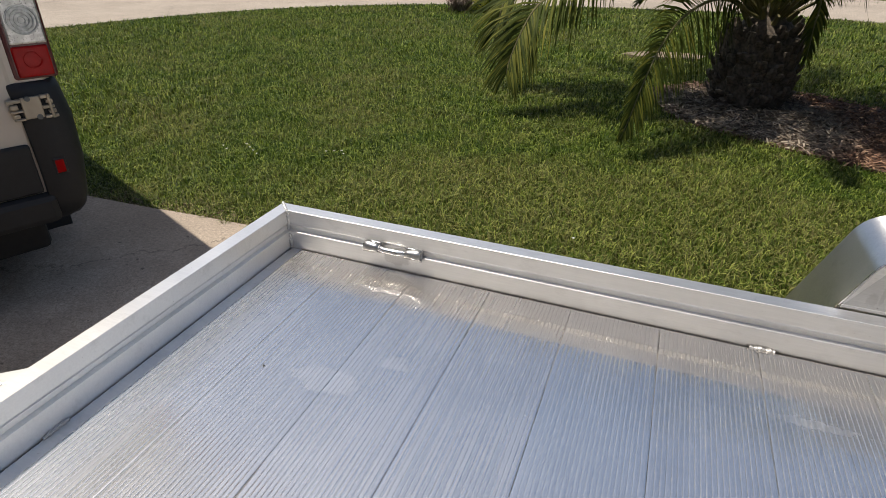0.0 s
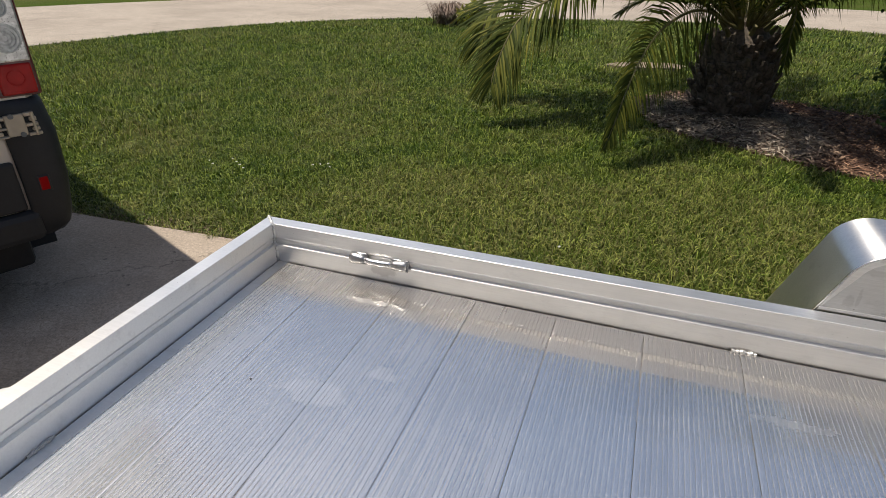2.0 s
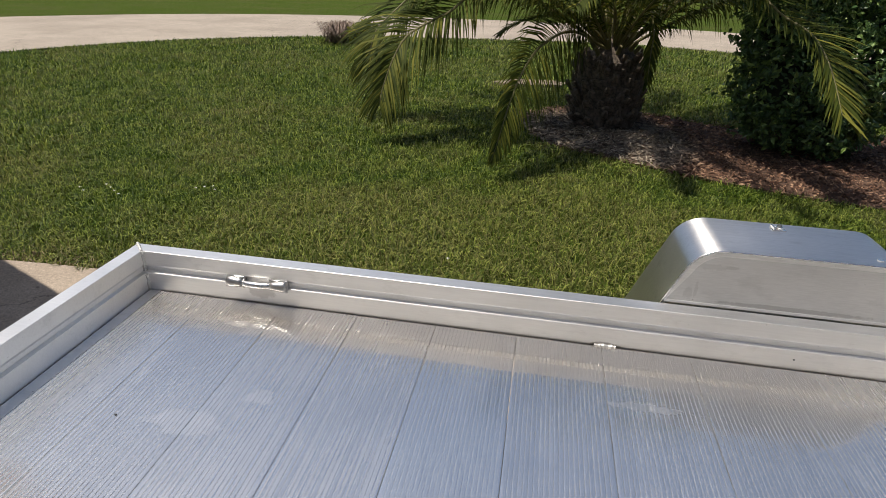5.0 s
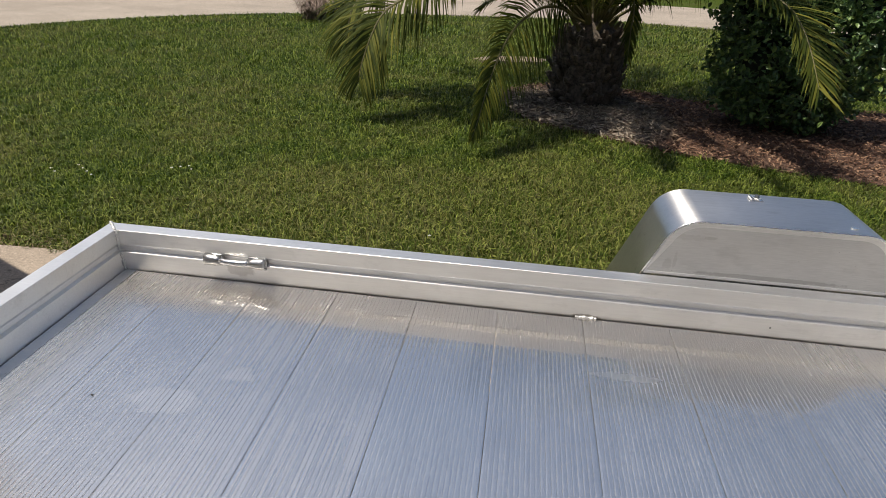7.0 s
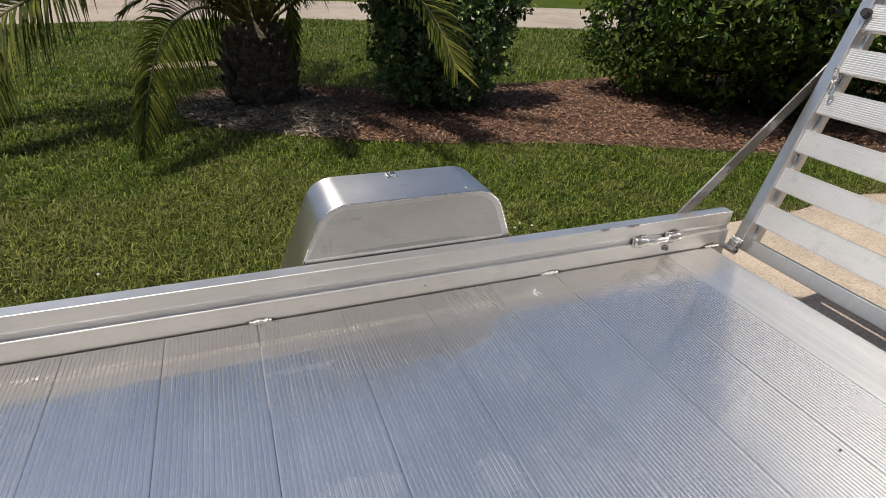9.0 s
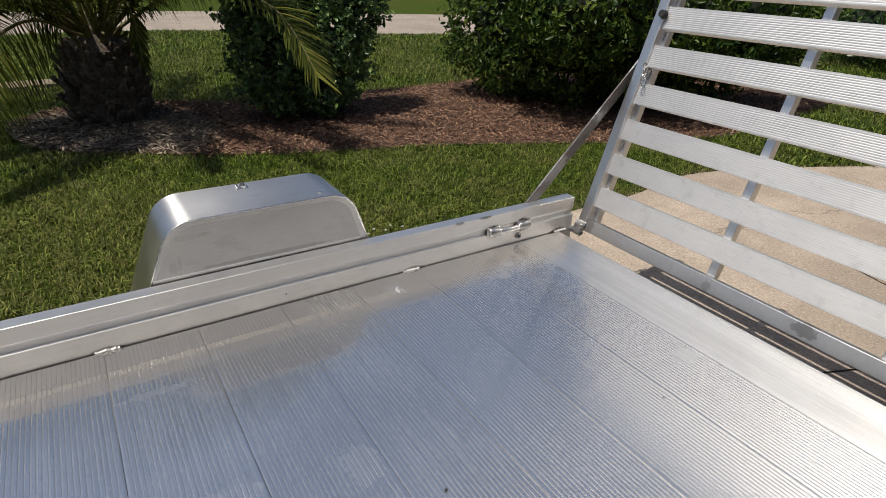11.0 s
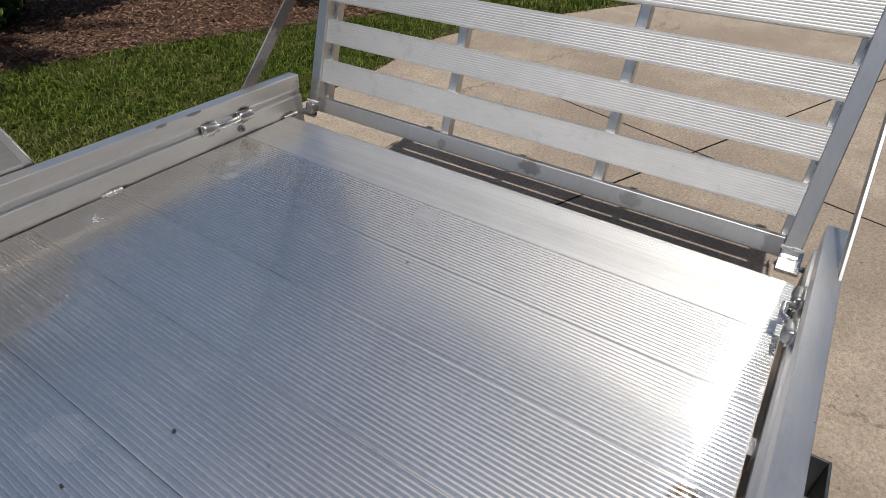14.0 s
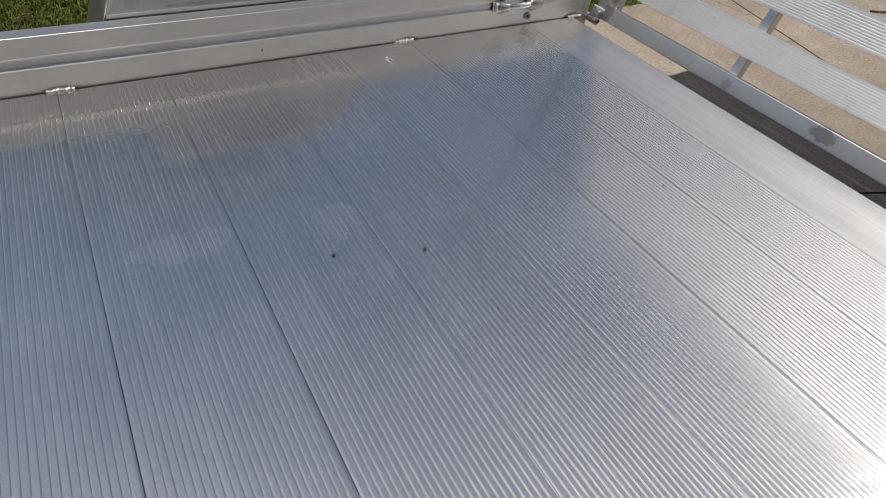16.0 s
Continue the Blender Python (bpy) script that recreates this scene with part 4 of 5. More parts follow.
# ---- planting ----
def leaves(points, normals, length, width, material, name, fold=0.25, droop=0.0, seed=1):
    """Many small folded pointed leaves: two faces each side of the midrib."""
    r = np.random.default_rng(seed)
    n = len(points)
    out = normals + r.normal(0, 0.55, (n, 3))
    out /= np.linalg.norm(out, axis=1)[:, None]
    way = np.cross(out, r.normal(0, 1, (n, 3)))
    way /= np.linalg.norm(way, axis=1)[:, None]
    way = way * 0.8 + out * 0.35
    way[:, 2] -= droop
    way /= np.linalg.norm(way, axis=1)[:, None]
    side = np.cross(out, way)
    side /= np.linalg.norm(side, axis=1)[:, None]
    up = np.cross(way, side)
    size = r.uniform(0.65, 1.25, n)[:, None]
    a, b, c = way * length * size, side * width * size / 2, up * width * size * fold
    p = np.asarray(points)
    verts = np.stack([p, p + a * 0.35 + b + c, p + a * 0.72 + b * 0.72 + c, p + a - c * 0.4, p + a * 0.72 - b * 0.72 + c, p + a * 0.35 - b + c, p + a * 0.5], 1).reshape(-1, 3)
    faces = []
    for k in range(0, 7 * n, 7):
        faces += [(k, k + 6, k + 2, k + 1), (k + 6, k + 3, k + 2), (k, k + 5, k + 4, k + 6), (k + 6, k + 4, k + 3)]
    return raw_mesh(name, verts, faces, material)


def lobes(blobs, count, seed, inner=0.72):
    """Points scattered in the outer shells of several ellipsoids (x, y, z, rx, ry, rz), uneven, with the way outwards."""
    r = np.random.default_rng(seed)
    share = np.array([b[3] * b[5] for b in blobs])
    out_p, out_n = [], []
    for b, k in zip(blobs, (share / share.sum() * count).astype(int)):
        d = r.normal(0, 1, (k, 3))
        d /= np.linalg.norm(d, axis=1)[:, None]
        bumps = 1 + 0.13 * np.sin(d[:, 0] * 7 + b[0] * 5) * np.sin(d[:, 1] * 6 + b[1]) + 0.10 * np.sin(d[:, 2] * 11 + d[:, 0] * 9)
        q = d * (r.uniform(inner, 1.04, k) ** 0.7 * bumps)[:, None] * np.array(b[3:]) + np.array(b[:3])
        ok = q[:, 2] > 0.03
        for other in blobs:
            if other is not b:
                ok &= (((q - np.array(other[:3])) / np.array(other[3:])) ** 2).sum(1) > 0.5
        out_p.append(q[ok])
        out_n.append(d[ok])
    return np.concatenate(out_p), np.concatenate(out_n)


def shoots(p, d, count, seed, reach):
    """Young shoots that stand out of the outline, each with a dozen leaves set round it."""
    r = np.random.default_rng(seed + 50)
    pick = r.integers(0, len(p), count)
    way = d[pick] * 0.8 + np.array([0, 0, 0.55]) + r.normal(0, 0.25, (count, 3))
    way /= np.linalg.norm(way, axis=1)[:, None]
    long = r.uniform(0.4, 1.0, count) * reach
    every_p, every_n = [p], [d]
    for j in range(12):
        every_p.append(p[pick] + way * (long * (j + 0.5) / 12)[:, None])
        every_n.append(way * 0.9 + r.normal(0, 0.8, (count, 3)))
    return np.concatenate(every_p), np.concatenate(every_n)


def bush(name, label, category, at, blobs, count, length, width, material, seed, droop=0.0, stems=9, sprigs=0, reach=0.2):
    ob = thing(name, label, category, at)
    p, d = lobes(blobs, count, seed)
    if sprigs:
        p, d = shoots(p, d, sprigs, seed, reach)
    foliage = new("foliage", leaves(p, d, length, width, material, "foliage", droop=droop, seed=seed))
    foliage.parent = ob
    tagged(foliage, kind="stuff")
    r = random.Random(seed)
    for k in range(stems):
        b = blobs[k % len(blobs)]
        top = Vector((b[0] + r.uniform(-0.5, 0.5) * b[3], b[1] + r.uniform(-0.5, 0.5) * b[4], b[2] + r.uniform(0, 0.6) * b[5]))
        foot = Vector((r.uniform(-0.12, 0.12) + b[0] * 0.4, r.uniform(-0.12, 0.12) + b[1] * 0.4, 0))
        part("stem", tube([foot, foot.lerp(top, 0.4) + Vector((0, 0, 0.06)), top], lambda t: 0.018 - 0.012 * t, 6), TWIG, ob)
    # a near-black lump: the inner shade put into its colour, blocking the view through
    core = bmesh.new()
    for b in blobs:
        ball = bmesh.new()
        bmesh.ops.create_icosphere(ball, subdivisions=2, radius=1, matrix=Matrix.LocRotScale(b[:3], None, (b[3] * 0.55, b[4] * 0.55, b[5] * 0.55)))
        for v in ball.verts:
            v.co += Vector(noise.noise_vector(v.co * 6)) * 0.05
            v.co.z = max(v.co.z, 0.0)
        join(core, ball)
    part("inner_mass", core, plain("bush_shade_core", (0.012, 0.018, 0.008), 0.95, spread=0.5), ob)
    return ob


bush("shrub", "dense dark green small-leaved shrub in mulch", "shrub", pose(3.95, 4.5, 0),
     [(-0.05, 0.0, 0.28, 0.50, 0.45, 0.30), (-0.34, 0.0, 0.62, 0.42, 0.44, 0.46), (0.26, 0.0, 0.66, 0.42, 0.44, 0.50), (-0.48, 0.05, 1.12, 0.30, 0.32, 0.40), (-0.36, 0.1, 1.52, 0.24, 0.26, 0.34), (0.08, 0.15, 1.0, 0.22, 0.26, 0.34), (0.50, 0.0, 1.18, 0.36, 0.36, 0.46), (0.66, 0.05, 1.56, 0.30, 0.30, 0.38)], 12500, 0.062, 0.032, SMALL_LEAF, 5, sprigs=760, reach=0.26)
bush("hedge", "large glossy green broad-leaved hedge", "hedge", pose(7.43, 3.9, 0),
     [(-0.75, 0.60, 0.85, 0.75, 0.75, 0.86), (-0.35, -0.15, 0.80, 0.85, 0.75, 0.82), (0.40, -0.65, 0.75, 0.90, 0.72, 0.78), (1.30, -0.80, 0.70, 0.85, 0.65, 0.72), (0.0, 0.60, 1.40, 1.10, 1.00, 0.90), (1.0, 0.10, 1.30, 1.00, 0.95, 0.90), (-0.60, 0.30, 1.50, 0.62, 0.66, 0.60), (-0.90, -0.85, 1.22, 0.75, 0.75, 0.60), (0.0, -1.20, 1.28, 0.85, 0.78, 0.60), (1.0, -1.45, 1.22, 0.85, 0.74, 0.58), (2.0, -1.30, 1.10, 0.80, 0.70, 0.60)],
     50000, 0.080, 0.036, LEAF, 6, 0.15, sprigs=520, reach=0.20)
bush("shrub", "tall dark green shrub far across the lawn", "shrub", pose(17.0, 4.0, 0),
     [(-1.2, 0, 0.8, 1.2, 0.9, 0.9), (0.6, 0.1, 1.0, 1.3, 1.0, 1.1), (2.2, -0.8, 0.8, 1.2, 0.9, 0.9), (3.2, -1.8, 0.7, 1.1, 0.9, 0.8)], 7000, 0.13, 0.06, SMALL_LEAF, 17)
bush("shrub", "low dark green shrub in the far bed", "shrub", pose(11.2, 4.3, 0),
     [(-0.6, 0, 0.5, 0.7, 0.6, 0.55), (0.5, 0.1, 0.6, 0.8, 0.7, 0.7), (1.6, -0.2, 0.55, 0.7, 0.6, 0.6)], 5000, 0.07, 0.035, LEAF, 7)

# added to fill a dark, shaded background where no shrubs are known
bush("shrub", "low dark shrubs added to stand for the shaded area beyond the pebble bed", "shrub", pose(15.2, 1.2, 0),
     [(0.0, 1.6, 0.55, 0.9, 1.0, 0.65), (0.3, 0.1, 0.6, 0.9, 1.0, 0.72), (0.2, -1.4, 0.55, 0.9, 0.9, 0.62)], 5000, 0.12, 0.05, LEAF, 27)


def frond(spine, length, parent, seed, pairs=72, droop=0.30, tip=0.25, bare=0.14, width=0.0105, full=0.45, twist=0.0):
    """A feather palm leaf: a tapering midrib along the spine, with narrow stiff leaflets in a V on both sides, short at the tip."""
    r = random.Random(seed)
    pts = [Vector(p) for p in spine]
    dense = []
    ext = [pts[0] * 2 - pts[1], *pts, pts[-1] * 2 - pts[-2]]
    for i in range(1, len(ext) - 2):
        p0, p1, p2, p3 = ext[i - 1 : i + 3]
        for s in range(8):
            t = s / 8
            dense.append(0.5 * (2 * p1 + (p2 - p0) * t + (2 * p0 - 5 * p1 + 4 * p2 - p3) * t**2 + (3 * p1 - p0 - 3 * p2 + p3) * t**3))
    dense.append(pts[-1])
    verts, faces = [], []
    last = len(dense) - 1
    for k in range(pairs):
        for sign in (-1, 1):
            s = bare + (1 - bare) * min(0.999, (k + 0.5 + r.uniform(-0.4, 0.4)) / pairs)
            i = min(int(s * last), last - 1)
            p = dense[i].lerp(dense[i + 1], s * last - i)
            ahead = (dense[i + 1] - dense[i]).normalized()
            side = ahead.cross(Vector((0, 0, 1)))
            side = side.normalized() if side.length > 0.05 else Vector((1, 0, 0))
            above = side.cross(ahead)
            side, above = side * math.cos(twist) + above * math.sin(twist), above * math.cos(twist) - side * math.sin(twist)
            grow = min(1.0, 0.45 + 2.2 * (s - bare)) * (1.0 if s < full else 1.0 - (1.0 - tip) * ((s - full) / (1 - full)) ** 1.1)
            size = length * grow * r.uniform(0.82, 1.12)
            out = (side * sign * r.uniform(0.70, 0.92) + ahead * (0.62 + 0.95 * s**2 + r.uniform(-0.12, 0.15)) + above * r.uniform(0.10, 0.50)).normalized()
            fall = Vector((0, 0, -droop * size * r.uniform(0.6, 1.3)))
            a, b, c = p + out * size * 0.30 + fall * 0.06, p + out * size * 0.68 + fall * 0.40, p + out * size * 0.97 + fall
            w = (ahead - out * ahead.dot(out)).normalized() * width * r.uniform(0.8, 1.2) + above * 0.003
            m = len(verts)
            verts += [p - w * 0.5, p + w * 0.5, a + w, a - w, b + w * 0.75, b - w * 0.75, c]
            faces += [(m, m + 1, m + 2, m + 3), (m + 3, m + 2, m + 4, m + 5), (m + 5, m + 4, m + 6)]
    leaf = new("frond", raw_mesh("frond", [tuple(v) for v in verts], faces, FROND))
    leaf.parent = parent
    part("midrib", tube(dense[::2] + [dense[-1]], lambda t: 0.016 * (1 - t) ** 0.8 + 0.002, 6), STALK, leaf)
    return leaf


palm = thing("palm_tree", "squat palm with dark boot trunk and drooping fronds", "palm tree", pose(2.05, 5.22, 0))
trunk = bmesh.new()
TRUNK = [(0.0, 0.37), (0.12, 0.39), (0.28, 0.40), (0.45, 0.395), (0.60, 0.37), (0.72, 0.31), (0.84, 0.20), (0.95, 0.06)]
join(trunk, tube([(0, 0, z) for z, _ in TRUNK], lambda t: TRUNK[round(t * 7)][1] - 0.03, 20))
part("trunk", trunk, BARK, palm, "dark trunk wrapped in old leaf boots")
boot = bmesh.new()
rows = []
for t, w, d in ((0.0, 0.050, 0.0), (0.35, 0.056, 0.018), (0.75, 0.046, 0.032), (1.0, 0.030, 0.034)):
    z = t * 0.15
    rows.append([boot.verts.new(c) for c in ((-w, d - 0.022, z), (-w * 0.5, d + 0.004, z), (w * 0.5, d + 0.004, z), (w, d - 0.022, z), (0, d - 0.03, z))])
for low, high in zip(rows, rows[1:]):
    for i in range(5):
        boot.faces.new((low[i], low[(i + 1) % 5], high[(i + 1) % 5], high[i]))
boot.faces.new(rows[-1])
bmesh.ops.recalc_face_normals(boot, faces=boot.faces)
boot_mesh = mesh_of("boot", boot, BARK)
r = random.Random(11)
for k in range(170):
    z = 0.02 + 0.72 * k / 170
    radius = float(np.interp(z, [a for a, _ in TRUNK], [b for _, b in TRUNK]))
    a = k * 2.39996
    ob = new("boot", boot_mesh)
    ob.parent = palm
    a += r.uniform(-0.16, 0.16)
    z += r.uniform(-0.03, 0.03)
    tilt = r.uniform(-24, 12)
    ob.matrix_basis = Matrix.Rotation(a, 4, "Z") @ pose(0, radius - 0.025, z - 0.04, tilt, r.uniform(-10, 10), r.uniform(-12, 12)) @ Matrix.Diagonal((r.uniform(0.7, 1.25), r.uniform(0.7, 1.5), r.uniform(0.5, 1.2), 1))
stub = rod((0, 0, 0), (0, 0.03, 0.16), 0.035, 6, 0.018)
stub_mesh = mesh_of("leaf_stub", stub, STALK)
for k in range(16):
    a = k * 2.39996
    ob = new("leaf_stub", stub_mesh)
    ob.parent = palm
    ob.matrix_basis = Matrix.Rotation(a, 4, "Z") @ pose(0, 0.2 - 0.006 * k, 0.70 + 0.012 * k, -30, 0, 0)

CROWN = Vector((2.05, 5.22, 0))


def hang(*points):
    return [Vector(p) - CROWN for p in points]


# low fronds that hang round the trunk
frond(hang((2.02, 5.10, 0.80), (1.81, 5.0, 0.90), (1.65, 4.85, 0.99), (1.47, 4.62, 1.0), (1.28, 4.3, 0.9), (1.17, 4.0, 0.77), (1.09, 3.72, 0.58), (1.04, 3.5, 0.39), (1.0, 3.33, 0.2), (0.96, 3.2, 0.04)), 0.70, palm, 1, 130, 0.42, 0.07, width=0.0095, full=0.26, twist=0.95)
frond(hang((1.98, 5.12, 0.82), (1.23, 4.95, 1.59), (0.69, 4.75, 1.45), (0.36, 4.45, 1.17), (0.21, 4.3, 1.09), (0.0, 4.08, 0.95), (-0.1, 3.92, 0.75), (-0.17, 3.78, 0.49), (-0.18, 3.72, 0.37)), 0.62, palm, 2, 130, 0.45, 0.30, width=0.0095, full=0.55, twist=0.6)
frond(hang((1.95, 5.20, 0.85), (1.22, 5.1, 1.7), (0.17, 5.1, 1.52), (-0.3, 4.95, 1.15), (-0.53, 4.85, 0.91), (-0.58, 4.75, 0.68), (-0.6, 4.7, 0.55)), 0.58, palm, 5, 110, 0.42, 0.30, width=0.0095, full=0.55, twist=0.6)
frond(hang((2.15, 5.12, 0.82), (2.45, 4.95, 1.55), (2.75, 4.6, 1.70), (3.0, 4.25, 1.54), (3.2, 3.9, 1.3), (3.36, 3.6, 1.18), (3.44, 3.38, 1.03), (3.48, 3.2, 0.87), (3.52, 3.02, 0.67)), 0.50, palm, 3, 110, 0.16, 0.50)
frond(hang((2.0, 5.12, 0.84), (1.65, 4.95, 1.12), (1.30, 4.85, 1.14), (1.0, 4.78, 1.06), (0.84, 4.74, 0.96)), 0.34, palm, 6, 60, 0.35, 0.3)
frond(hang((2.05, 5.08, 0.84), (1.95, 4.75, 1.30), (1.80, 4.35, 1.42), (1.66, 4.0, 1.40), (1.55, 3.7, 1.30)), 0.40, palm, 7, 60, 0.45, 0.4)
frond(hang((2.12, 5.1, 0.80), (2.29, 4.95, 1.16), (2.32, 4.8, 1.22), (2.37, 4.72, 1.01), (2.37, 4.68, 0.8), (2.38, 4.66, 0.55)), 0.19, palm, 4, 46, 0.35, 0.5, 0.3)
r = random.Random(23)


def rising(azimuth, start, bend, long):
    """A spine from the heart of the crown that starts at an angle over the ground and bends down along its way, by degrees."""
    d = Vector((math.cos(radians(azimuth)), math.sin(radians(azimuth)), 0))
    p = d * 0.10 + Vector((0, 0, 0.80))
    line = [p]
    for k in range(8):
        t = (k + 0.5) / 8
        a = radians(start - bend * t**1.4)
        p = p + (d * math.cos(a) + Vector((0, 0, math.sin(a)))) * (long / 8)
        line.append(p)
    return line


# fronds that reach out low, with their leaflets hanging
for k, (a, start, bend, long) in enumerate(((184, 36, 46, 2.6), (203, 34, 44, 2.4), (219, 36, 44, 2.3), (240, 42, 46, 2.0), (288, 46, 48, 1.8), (313, 40, 46, 2.2), (338, 36, 44, 2.5), (2, 34, 44, 2.6))):
    frond(rising(a, start, bend, long), 0.50, palm, 120 + k, 84, 0.85, 0.4, width=0.0085)
# the crown over them: young fronds upright in the heart, older ones arching out
for k in range(23):
    share = k / 23
    frond(rising(k * 137.5 + r.uniform(-14, 14), 86 - 36 * share + r.uniform(-4, 4), 30 + 50 * share + r.uniform(-6, 6), 4.15 - 1.15 * share + r.uniform(-0.2, 0.2)), r.uniform(0.46, 0.56), palm, 40 + k, 68, 0.2, 0.4, width=0.011)
# arching fronds away from the lawn in front, and to both sides
for k, (a, start, bend) in enumerate(((176, 46, 78), (152, 40, 70), (128, 44, 74), (100, 42, 70), (72, 44, 74), (44, 40, 70), (20, 46, 76), (196, 52, 84), (340, 52, 84), (212, 60, 92), (296, 70, 86), (318, 62, 90))):
    frond(rising(a, start, bend, 2.7), 0.46, palm, 90 + k, 70, 0.25, 0.4, width=0.009)

# two long ones that lean out over the lawn in front
frond(hang((2.05, 5.1, 0.85), (2.0, 4.7, 1.55), (1.92, 4.2, 1.98), (1.88, 3.7, 2.08), (1.9, 3.2, 1.98), (1.94, 2.85, 1.8)), 0.44, palm, 141, 92, 0.3, 0.3, width=0.011)
frond(hang((2.0, 5.1, 0.85), (1.7, 4.65, 1.5), (1.3, 4.1, 1.95), (0.95, 3.55, 2.05), (0.7, 3.15, 1.95), (0.56, 2.9, 1.8)), 0.44, palm, 142, 92, 0.3, 0.3, width=0.011)


# ---- lawn ----
def blades(x, y, low, high, wide, seed):
    """Bent grass blades, three faces each."""
    r = np.random.default_rng(seed)
    n = len(x)
    turn, lean = r.uniform(0, math.tau, n), r.uniform(0.25, 1.5, n)
    # tufts: the blades stand higher and lower in patches a hand wide
    tuft = np.sin(x * 31 + 2.1 * np.sin(y * 17)) * np.sin(y * 27 + 2.3 * np.sin(x * 13)) + 0.7 * np.sin(x * 11 + 1.7 * np.sin(y * 7)) * np.sin(y * 9 + 3)
    tall = r.uniform(low, high, n) * np.clip(1 + 0.15 * tuft, 0.45, 1.6)
    w = r.uniform(0.7, 1.3, n) * wide
    d = np.stack([np.cos(turn), np.sin(turn), np.zeros(n)], 1)
    s = np.stack([-np.sin(turn), np.cos(turn), np.zeros(n)], 1) * w[:, None] / 2
    p = np.stack([x, y, np.full(n, -0.032)], 1)
    up = np.array([0, 0, 1.0])
    mid = p + d * (tall * lean * 0.35)[:, None] + up * (tall * 0.62)[:, None]
    tip = p + d * (tall * lean)[:, None] + up * (tall * (1.05 - 0.30 * lean))[:, None]
    verts = np.stack([p - s, p + s, mid + s * 0.9, mid - s * 0.9, tip], 1).reshape(-1, 3)
    return verts


def lawn(boxes):
    r = np.random.default_rng(8)
    every = []
    for k, (x0, x1, y0, y1, per, low, high, wide) in enumerate(boxes):
        count = int((x1 - x0) * (y1 - y0) * per)
        x, y = r.uniform(x0, x1, count), r.uniform(y0, y1, count)
        clump = np.sin(x * 9.1 + 2 * np.sin(y * 5.3)) * np.sin(y * 8.3 + 2 * np.sin(x * 4.1))
        ok = r.uniform(0, 1, count) < 0.78 + 0.22 * clump
        ok &= ~inside(x, y, DRIVE_OUTLINE) & ~inside(x, y, ROAD_OUTLINE) & ~inside(x, y, ROCKS)
        ok &= ~inside(x + r.normal(0, 0.03, count), y + r.normal(0, 0.03, count), BED)
        every.append(blades(x[ok], y[ok], low, high, wide, k))
    verts = np.concatenate(every)
    faces = []
    for k in range(0, len(verts), 5):
        faces += [(k, k + 1, k + 2, k + 3), (k + 3, k + 2, k + 4)]
    return raw_mesh("grass", verts, faces, BLADE)


ROAD_OUTLINE = ROAD_NEAR + ROAD_FAR[::-1]
ROCKS = [(9.95, -0.80), (10.10, -0.50), (10.35, -0.20), (10.50, 0.15), (10.60, 0.55), (10.85, 0.85), (11.4, 1.05), (12.3, 0.7), (12.5, -0.6), (11.6, -1.3), (10.3, -1.25), (9.97, -1.0)]
grass = new("grass", lawn([
    (-3.0, 6.5, 0.7, 3.2, 7000, 0.032, 0.060, 0.0062), (6.5, 8.0, 0.7, 3.2, 4000, 0.03, 0.06, 0.006), (-5.0, 6.0, 3.2, 6.0, 3000, 0.038, 0.066, 0.0086), (6.0, 8.0, 3.2, 6.0, 1500, 0.04, 0.08, 0.009), (-9.5, -5.0, 3.2, 6.0, 1500, 0.04, 0.08, 0.009), (-9.5, -3.0, 0.7, 3.2, 1500, 0.05, 0.09, 0.010),
    (-9.0, 11.0, 6.0, 9.5, 1100, 0.045, 0.085, 0.011), (-7.0, 12.0, 9.5, 14.0, 600, 0.05, 0.09, 0.016), (7.0, 11.0, -0.5, 3.5, 1100, 0.05, 0.09, 0.011), (8.0, 17.0, 3.5, 8.0, 350, 0.05, 0.10, 0.018), (11.0, 17.0, -1.5, 3.5, 400, 0.05, 0.10, 0.018)]))
tagged(grass, "coarse green lawn grass with straw-coloured patches", "grass", kind="stuff")

r = np.random.default_rng(21)
line = np.array(DRIVE_EDGE)
way = np.r_[0, np.cumsum(np.hypot(*np.diff(line, axis=0).T))]
at = r.uniform(way[0] + 3.0, way[-1], 9000)
x = np.interp(at, way, line[:, 0]) + r.normal(0, 0.02, len(at))
y = np.interp(at, way, line[:, 1]) + np.abs(r.normal(0, 0.06, len(at))) * np.clip(1 + np.sin(at * 3.1) * 0.6, 0.2, 2) - 0.02
verts = blades(x, y, 0.02, 0.05, 0.005, 77)
verts[:, 2] = np.where(verts[:, 2] > 0, verts[:, 2] * 0.35 + 0.004, verts[:, 2])
faces = []
for k in range(0, len(verts), 5):
    faces += [(k, k + 1, k + 2, k + 3), (k + 3, k + 2, k + 4)]
tagged(new("dead_thatch", raw_mesh("dead_thatch", verts, faces, leafy("dead_blade", (0.07, 0.05, 0.03), (0.20, 0.15, 0.085), (0.42, 0.34, 0.22), 0.8))), "dead brown grass clippings along the driveway edge", "dead grass", kind="stuff")

# ---- far corner by the house ----
rock_bed = new("rock_bed", mesh_of("rock_bed", sheet(ROCKS, -0.08, -0.004), plain("pebble_soil", (0.30, 0.24, 0.17), 0.95, spread=0.4, scale=40)))
tagged(rock_bed, "bed of pale tan pebbles beside the driveway", "rock bed", kind="structure")


